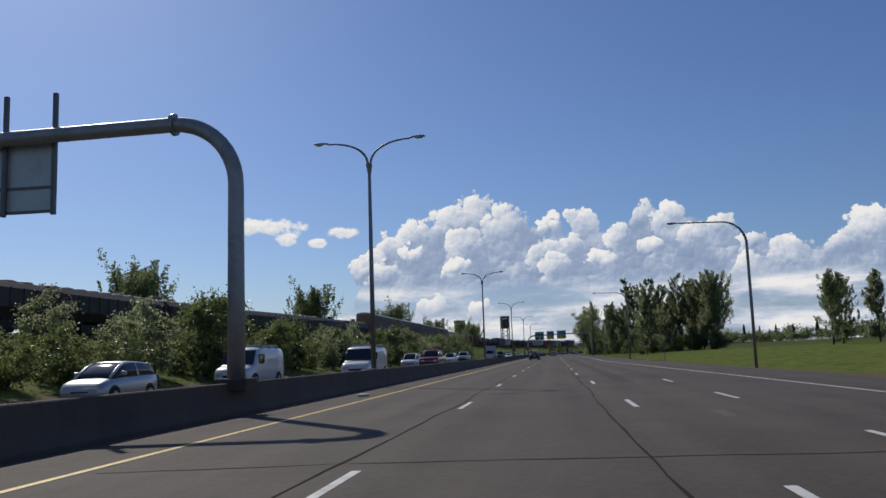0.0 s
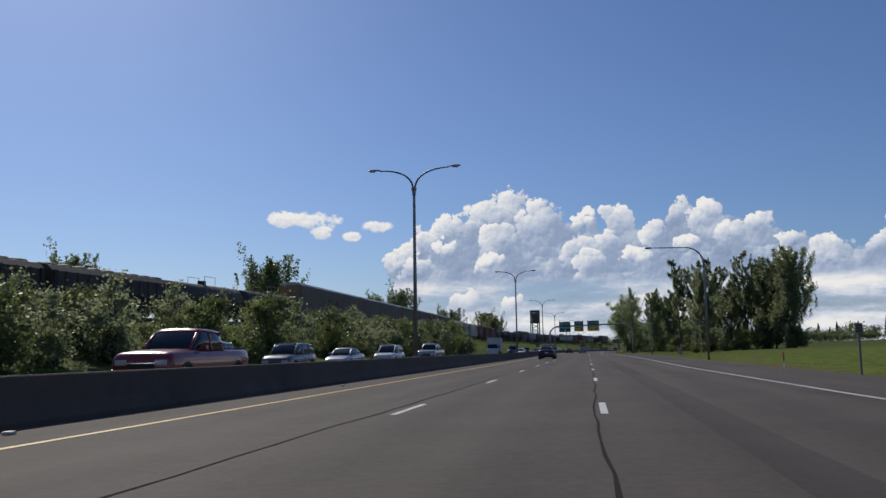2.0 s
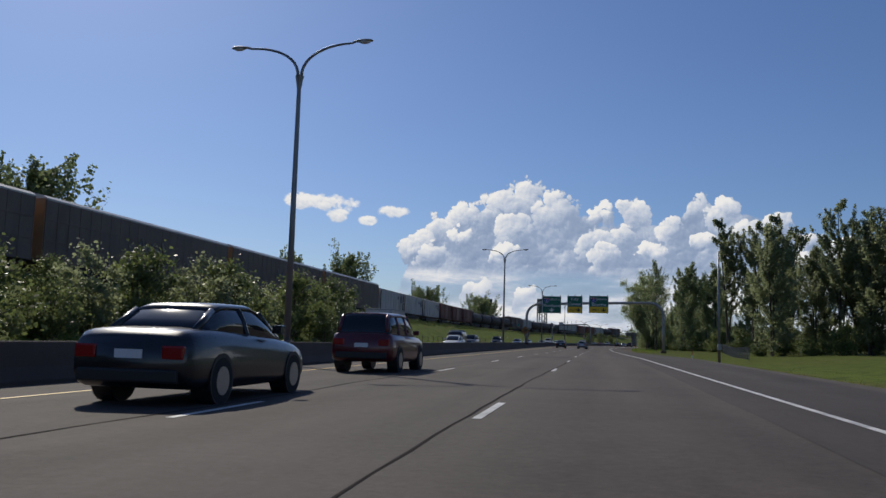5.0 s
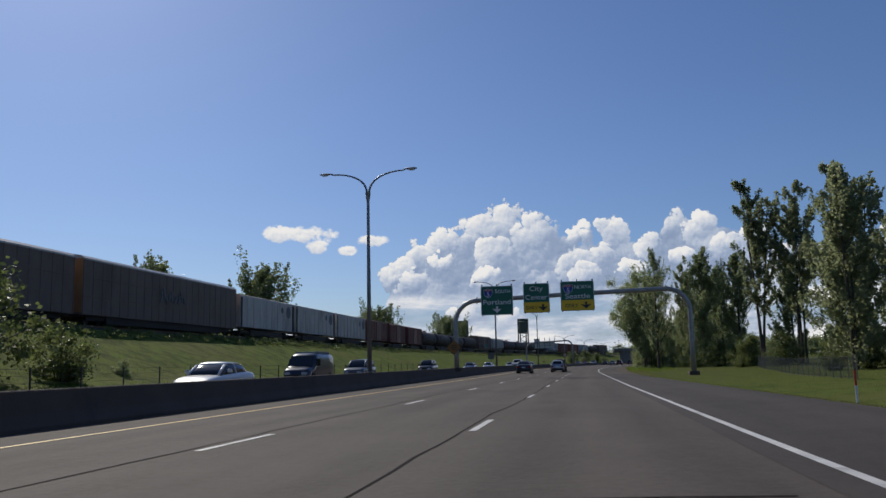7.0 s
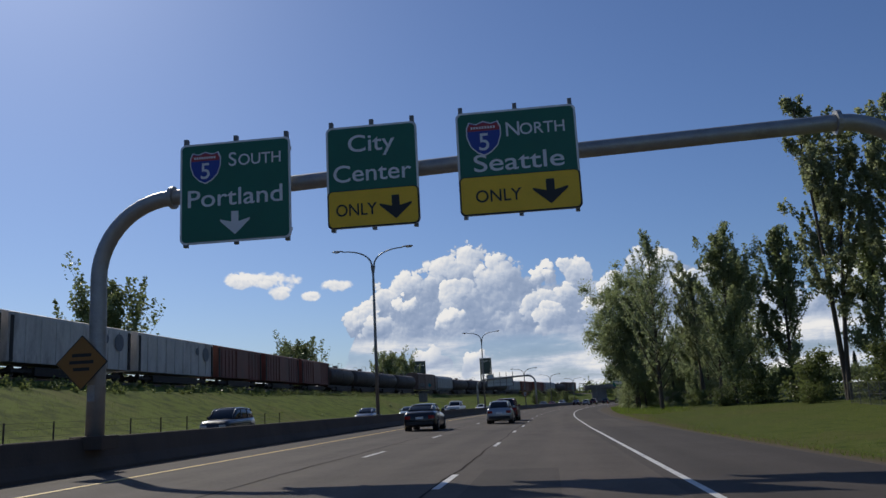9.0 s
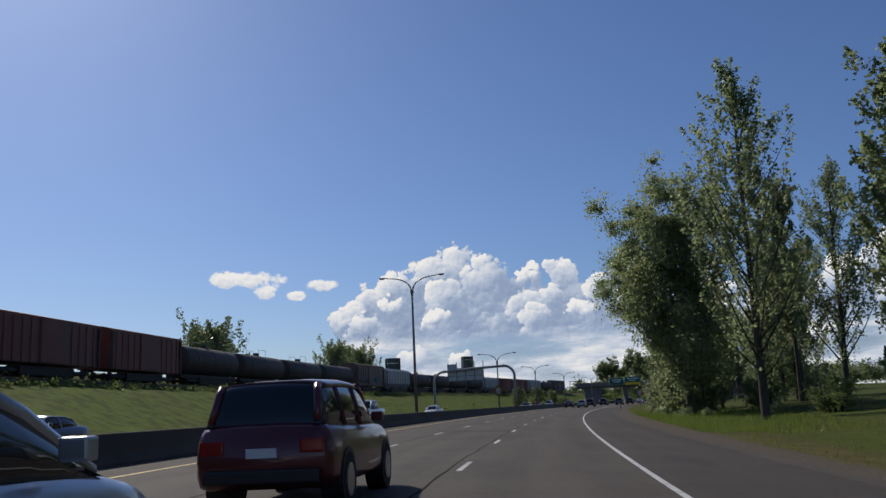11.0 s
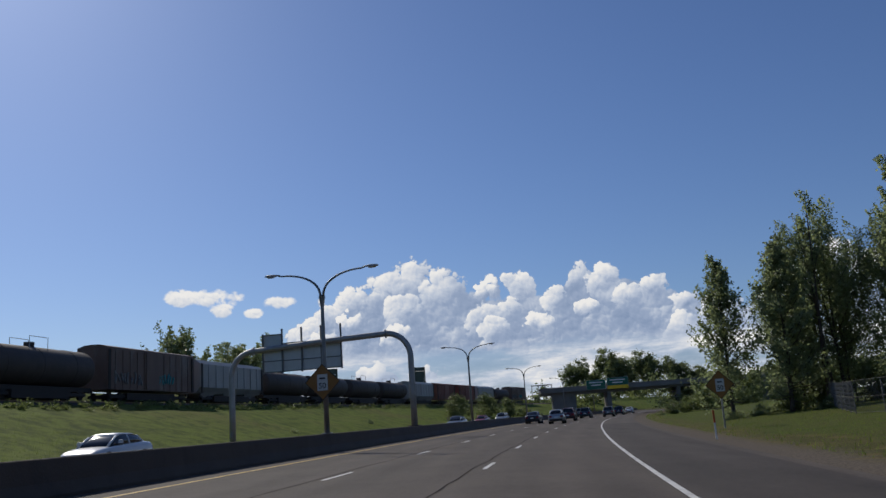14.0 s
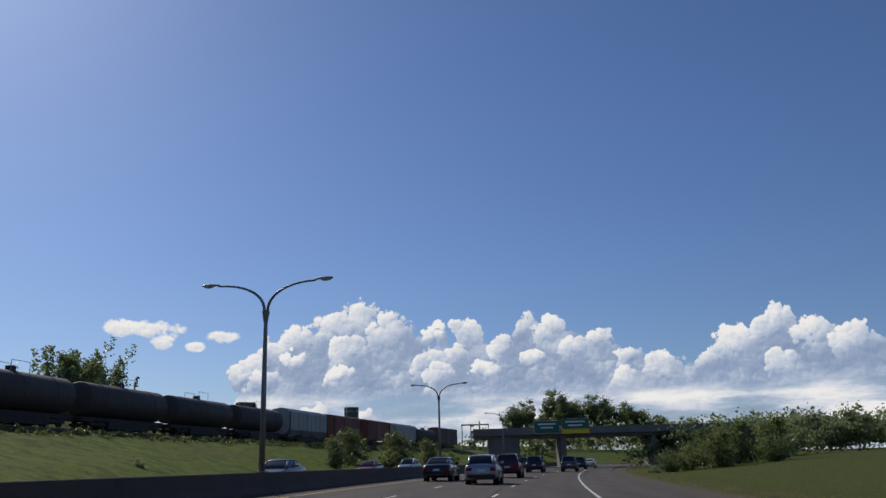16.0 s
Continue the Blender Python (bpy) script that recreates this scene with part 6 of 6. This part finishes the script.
PAINT_KEY = {}
TRAFFIC = (
    # towards the camera, on the far carriageway
    ("hatchback", "silver", -10.1, 32.9, -1), ("van", "white", -10.1, 47.1, -1), ("van", "white", -6.4, 58.2, -1), ("suv", "silver", -10.1, 77.3, -1), ("suv", "white", -10.1, 98.0, -1),
    ("pickup", "red", -6.4, 89.5, -1), ("suv", "grey", -10.1, 109.5, -1), ("sedan", "silver", -10.1, 120.8, -1), ("suv", "white", -10.1, 134.4, -1), ("pickup", "silver", -10.1, 154.3, -1),
    ("box_truck", "white", -10.1, 218.4, -1), ("sedan", "white", -6.4, 234.2, -1), ("van", "navy", -10.1, 257.5, -1), ("suv", "grey", -10.1, 271.0, -1), ("suv", "black", -10.1, 303.0, -1),
    ("sedan", "blue", -10.1, 340.3, -1), ("sedan", "pale_blue", -10.1, 361.8, -1), ("pickup", "white", -6.4, 377.4, -1), ("sedan", "silver", -10.1, 391.7, -1), ("sedan", "white", -10.1, 424.1, -1),
    ("sedan", "red", -10.1, 523.9, -1), ("sedan", "grey", -6.4, 488.9, -1), ("suv", "silver", -10.1, 541.0, -1),
    # driving ahead
    ("sedan", "black", 2.4, 159.5, 1), ("suv", "maroon", 2.0, 172.0, 1),
    ("sedan", "black", 1.9, 302.0, 1), ("hatchback", "silver", 5.45, 314.0, 1), ("suv", "maroon", 5.45, 323.0, 1),
    ("hatchback", "silver", 5.45, 488.0, 1), ("suv", "maroon", 5.45, 506.0, 1), ("sedan", "black", 1.9, 496.0, 1), ("suv", "grey", 8.9, 540.0, 1), ("suv", "navy", 8.9, 566.0, 1), ("sedan", "white", 9.1, 590.0, 1),
    ("suv", "navy", 5.45, 535.0, 1), ("suv", "grey", 1.9, 560.0, 1),
)


# ---------------------------------------------------------------- overpass, towers and small things
def build_overpass():
    o = empty("overpass", "grey concrete road bridge crossing over the motorway", "bridge")
    k = 0.80
    o.matrix_basis = turned((15.9 * (1 - k), 600, 0.2), 0) @ Matrix.Scale(k, 4)
    part("deck", boxed(24.5, 92, -5.5, 5.5, 7.0, 7.9, 0.05), CONCRETE_PALE, o)
    for y in (-3.6, -1.2, 1.2, 3.6):
        part("girder", boxed(25, 92, y - 0.3, y + 0.3, 6.3, 7.02), CONCRETE_PALE, o)
    for y in (-5.4, 5.15):
        part("parapet", boxed(24.5, 92, y, y + 0.25, 7.7, 8.6), CONCRETE_PALE, o)
    part("pier_wall", boxed(28.2, 35.2, -3.8, 3.8, -0.5, 6.4, 0.08), CONCRETE_PALE, o)
    for x in (45.2, 66.0):
        part("pier", boxed(x - 0.6, x + 0.6, -4.2, 4.2, -0.5, 6.4, 0.08), CONCRETE_PALE, o)
    part("abutment", boxed(78, 92, -5.4, 5.4, -0.5, 6.9), CONCRETE_PALE, o)
    # open steel cage at one end
    for x in (22.0, 24.0, 26.0, 28.0):
        part("frame_post", boxed(x - 0.1, x + 0.1, -6.0, -5.8, 5.0, 9.6), CONCRETE_PALE, o)
    part("frame_beam", boxed(21.8, 28.2, -6.05, -5.75, 9.4, 9.7), CONCRETE_PALE, o)
    for x0, x1, z0, z1, split in ((38.4, 44.2, 7.2, 10.0, None), (44.6, 51.0, 7.0, 10.4, 8.1)):
        s = guide_sign(x0, x1, z0, z1, split)
        s.matrix_basis = turned((15.9 * (1 - k), 595.1, 0.2), 0) @ Matrix.Scale(k, 4)
        tagged(s, "green and yellow overhead sign on the overpass")
        bars = bmesh.new()
        for i, w in enumerate((0.7, 0.5)):
            mid = (x0 + x1) / 2
            box(bars, mid - w * (x1 - x0) / 2, mid + w * (x1 - x0) / 2, -0.022, -0.014, z1 - 0.9 - 0.8 * i, z1 - 0.55 - 0.8 * i)
        part("lettering", bars, SIGN_WHITE, s)


def build_towers():
    """Lift towers of the far river bridge."""
    for k, (x, y, top, w) in enumerate(((-66, 1275, 58, 11), (-100, 960, 41, 9))):
        t = empty("bridge_tower", "dark steel lift tower of a distant river bridge", "bridge tower", "bridge towers")
        t.matrix_basis = turned((x, y, 0), 0.5)
        part("counterweight", boxed(-w * 0.42, w * 0.42, -3, 3, top - 19, top - 4, 0.2), BRIDGE_STEEL, t)
        part("head_frame", boxed(-w / 2, w / 2, -3.2, 3.2, top - 3.5, top), BRIDGE_STEEL, t)
        for a in (-1, 1):
            for b in (-1, 1):
                part("leg", boxed(a * w / 2 - 0.6, a * w / 2 + 0.6, b * 3 - 0.6, b * 3 + 0.6, 0, top), BRIDGE_STEEL, t)
        for i in range(5):
            z = 6 + i * (top - 26) / 5
            for e in (-1, 1):
                part("brace", tube([(-e * w / 2, -3, z), (e * w / 2, -3, z + (top - 26) / 5)], 0.35, 5), BRIDGE_STEEL, t)


def build_small():
    # marker posts with red tops
    posts = [(17.6, 112.0), (17.3, 229.2), (14.9, 425.0)]
    first = None
    for u, s in posts:
        m = turned(ground_at(u, s), 0)
        if first is None:
            first = empty("marker_post", "white flexible marker post with a red top", "marker post", "marker posts")
            part("post", boxed(-0.035, 0.035, -0.012, 0.012, -0.2, 0.66, 0.004), SIGN_WHITE, first)
            part("top_band", boxed(-0.037, 0.037, -0.015, 0.015, 0.62, 1.1, 0.004), REFLECT_RED, first, "red reflective top")
            first.matrix_basis = m
        else:
            copy_thing(first, m)
    # plain steel pole behind the shoulder, with a small box at its foot
    pole = empty("utility_pole", "plain slim grey steel pole behind the verge", "pole")
    pole.matrix_basis = turned(ground_at(18.5, 220.0), 0)
    part("shaft", tube([(0, 0, -0.2), (0, 0, 4.6), (0, 0, 9.6)], [0.13, 0.10, 0.065], 12), POLE_STEEL, pole, smooth=True)
    part("junction_box", boxed(-0.16, 0.16, -0.3, -0.1, 1.3, 1.8, 0.015), GALVANISED, pole)
    # wire fence along the foot of the railway bank
    wf = empty("fence", "low wire fence with dark posts below the bank", "fence")
    row = [ground_at(-15.9, s) for s in stations(204, 330, 4.0)]
    for p in row:
        part("post", tube([p - Vector((0, 0, 0.2)), p + Vector((0, 0, 1.15))], 0.045, 6), BARK, wf)
    for a, q in zip(row, row[1:]):
        for z in (0.45, 0.8, 1.1):
            part("wire", tube([a + Vector((0, 0, z)), q + Vector((0, 0, z))], 0.008, 3), FENCE_WIRE, wf)
    # plain sign by the ramp, its writing unreadable
    s1 = empty("road_sign", "dark grey rectangular roadside sign on a post", "road sign")
    s1.matrix_basis = turned(ground_at(18.4, 101.4), 0)
    part("post", boxed(-0.04, 0.04, -0.04, 0.04, -0.3, 2.5), SIGN_FRAME, s1)
    part("panel", boxed(-0.16, 0.16, -0.07, -0.045, 2.05, 2.5, 0.005), SIGN_FRAME, s1)
    bars = bmesh.new()
    for i in range(3):
        box(bars, -0.11, 0.11, -0.078, -0.07, 2.38 - 0.12 * i, 2.43 - 0.12 * i)
    part("lettering", bars, SIGN_BLACK, s1)
    # advisory speed signs at the curve
    for u, s, z, post in ((-1.45, 427.05, 3.1, None), (17.7, 441.0, 2.3, -2.6)):
        d, y = diamond(u, s, z, 1.15, SIGN_ORANGE, "orange-yellow diamond advisory sign with speed plate", post)
        part("plate", boxed(-0.24, 0.24, y - 0.014, y - 0.007, -0.38, 0.34, 0.005), SIGN_BACK, d, "dull white speed plate")
        text_mesh("50", 0.36, SIGN_BLACK, d, 0, y - 0.016, -0.16)
        b = bmesh.new()
        box(b, -0.13, 0.13, y - 0.018, y - 0.014, 0.12, 0.20)
        part("lettering", b, SIGN_BLACK, d)
    # sign seen from behind across the road
    s2 = empty("road_sign", "dark back of a rectangular roadside sign", "road sign")
    s2.matrix_basis = turned(ground_at(-15.2, 395.6), 0)
    part("post", boxed(-0.06, 0.06, -0.06, 0.06, -0.3, 3.6), SIGN_FRAME, s2)
    part("panel", boxed(-0.75, 0.75, 0.06, 0.09, 2.1, 3.6, 0.01), SIGN_FRAME, s2)
    # chain-link fence behind the verge
    f = empty("fence", "grey chain-link fence behind the grass verge", "fence")
    for a, b, u0, u1 in ((268, 330, 29, 34), (395, 500, 24.5, 36)):
        prev = None
        for s in stations(a, b, 3.0):
            u = u0 + (u1 - u0) * (s - a) / (b - a) if a < 300 else u0 + (u1 - u0) * abs(s - 440) / 60
            p = ground_at(u, s)
            part("post", tube([p - Vector((0, 0, 0.3)), p + Vector((0, 0, 1.8))], 0.03, 6), FENCE_WIRE, f)
            if prev is not None:
                for z in (0.08, 0.9, 1.78):
                    part("rail", tube([prev + Vector((0, 0, z)), p + Vector((0, 0, z))], 0.012, 4), FENCE_WIRE, f)
                bm = bmesh.new()
                n = 14
                for i in range(n + 1):
                    a0 = prev.lerp(p, i / n)
                    for e in (-3, 3):
                        j = min(n, max(0, i + e))
                        b0 = prev.lerp(p, j / n)
                        if i != j:
                            tube([a0 + Vector((0, 0, 0.1)), b0 + Vector((0, 0, 1.75))], 0.006, 3, False, bm)
                part("mesh_panel", bm, FENCE_WIRE, f)
            prev = p
    # litter on the median shoulder
    for u, s, k in ((0.9 - 1.6, 33.0, 0.5), (-1.3, 74, 0.2), (-1.1, 90, 0.16), (-1.4, 60, 0.2)):
        l = from_bm("litter", boxed(-k / 2, k / 2, -k / 3, k / 3, 0, 0.03 + k * 0.1, 0.02), CAR_WHITE)
        l.matrix_basis = turned(at(u, s, 0.004), s)
        tagged(l, "pale scrap of litter on the shoulder", "litter")


build_ground()
build_road()
build_barrier()
build_lamps()
build_gantries()
build_track()
build_train()
build_vehicles()
build_overpass()
build_towers()
build_small()
build_trees()
build_grass()
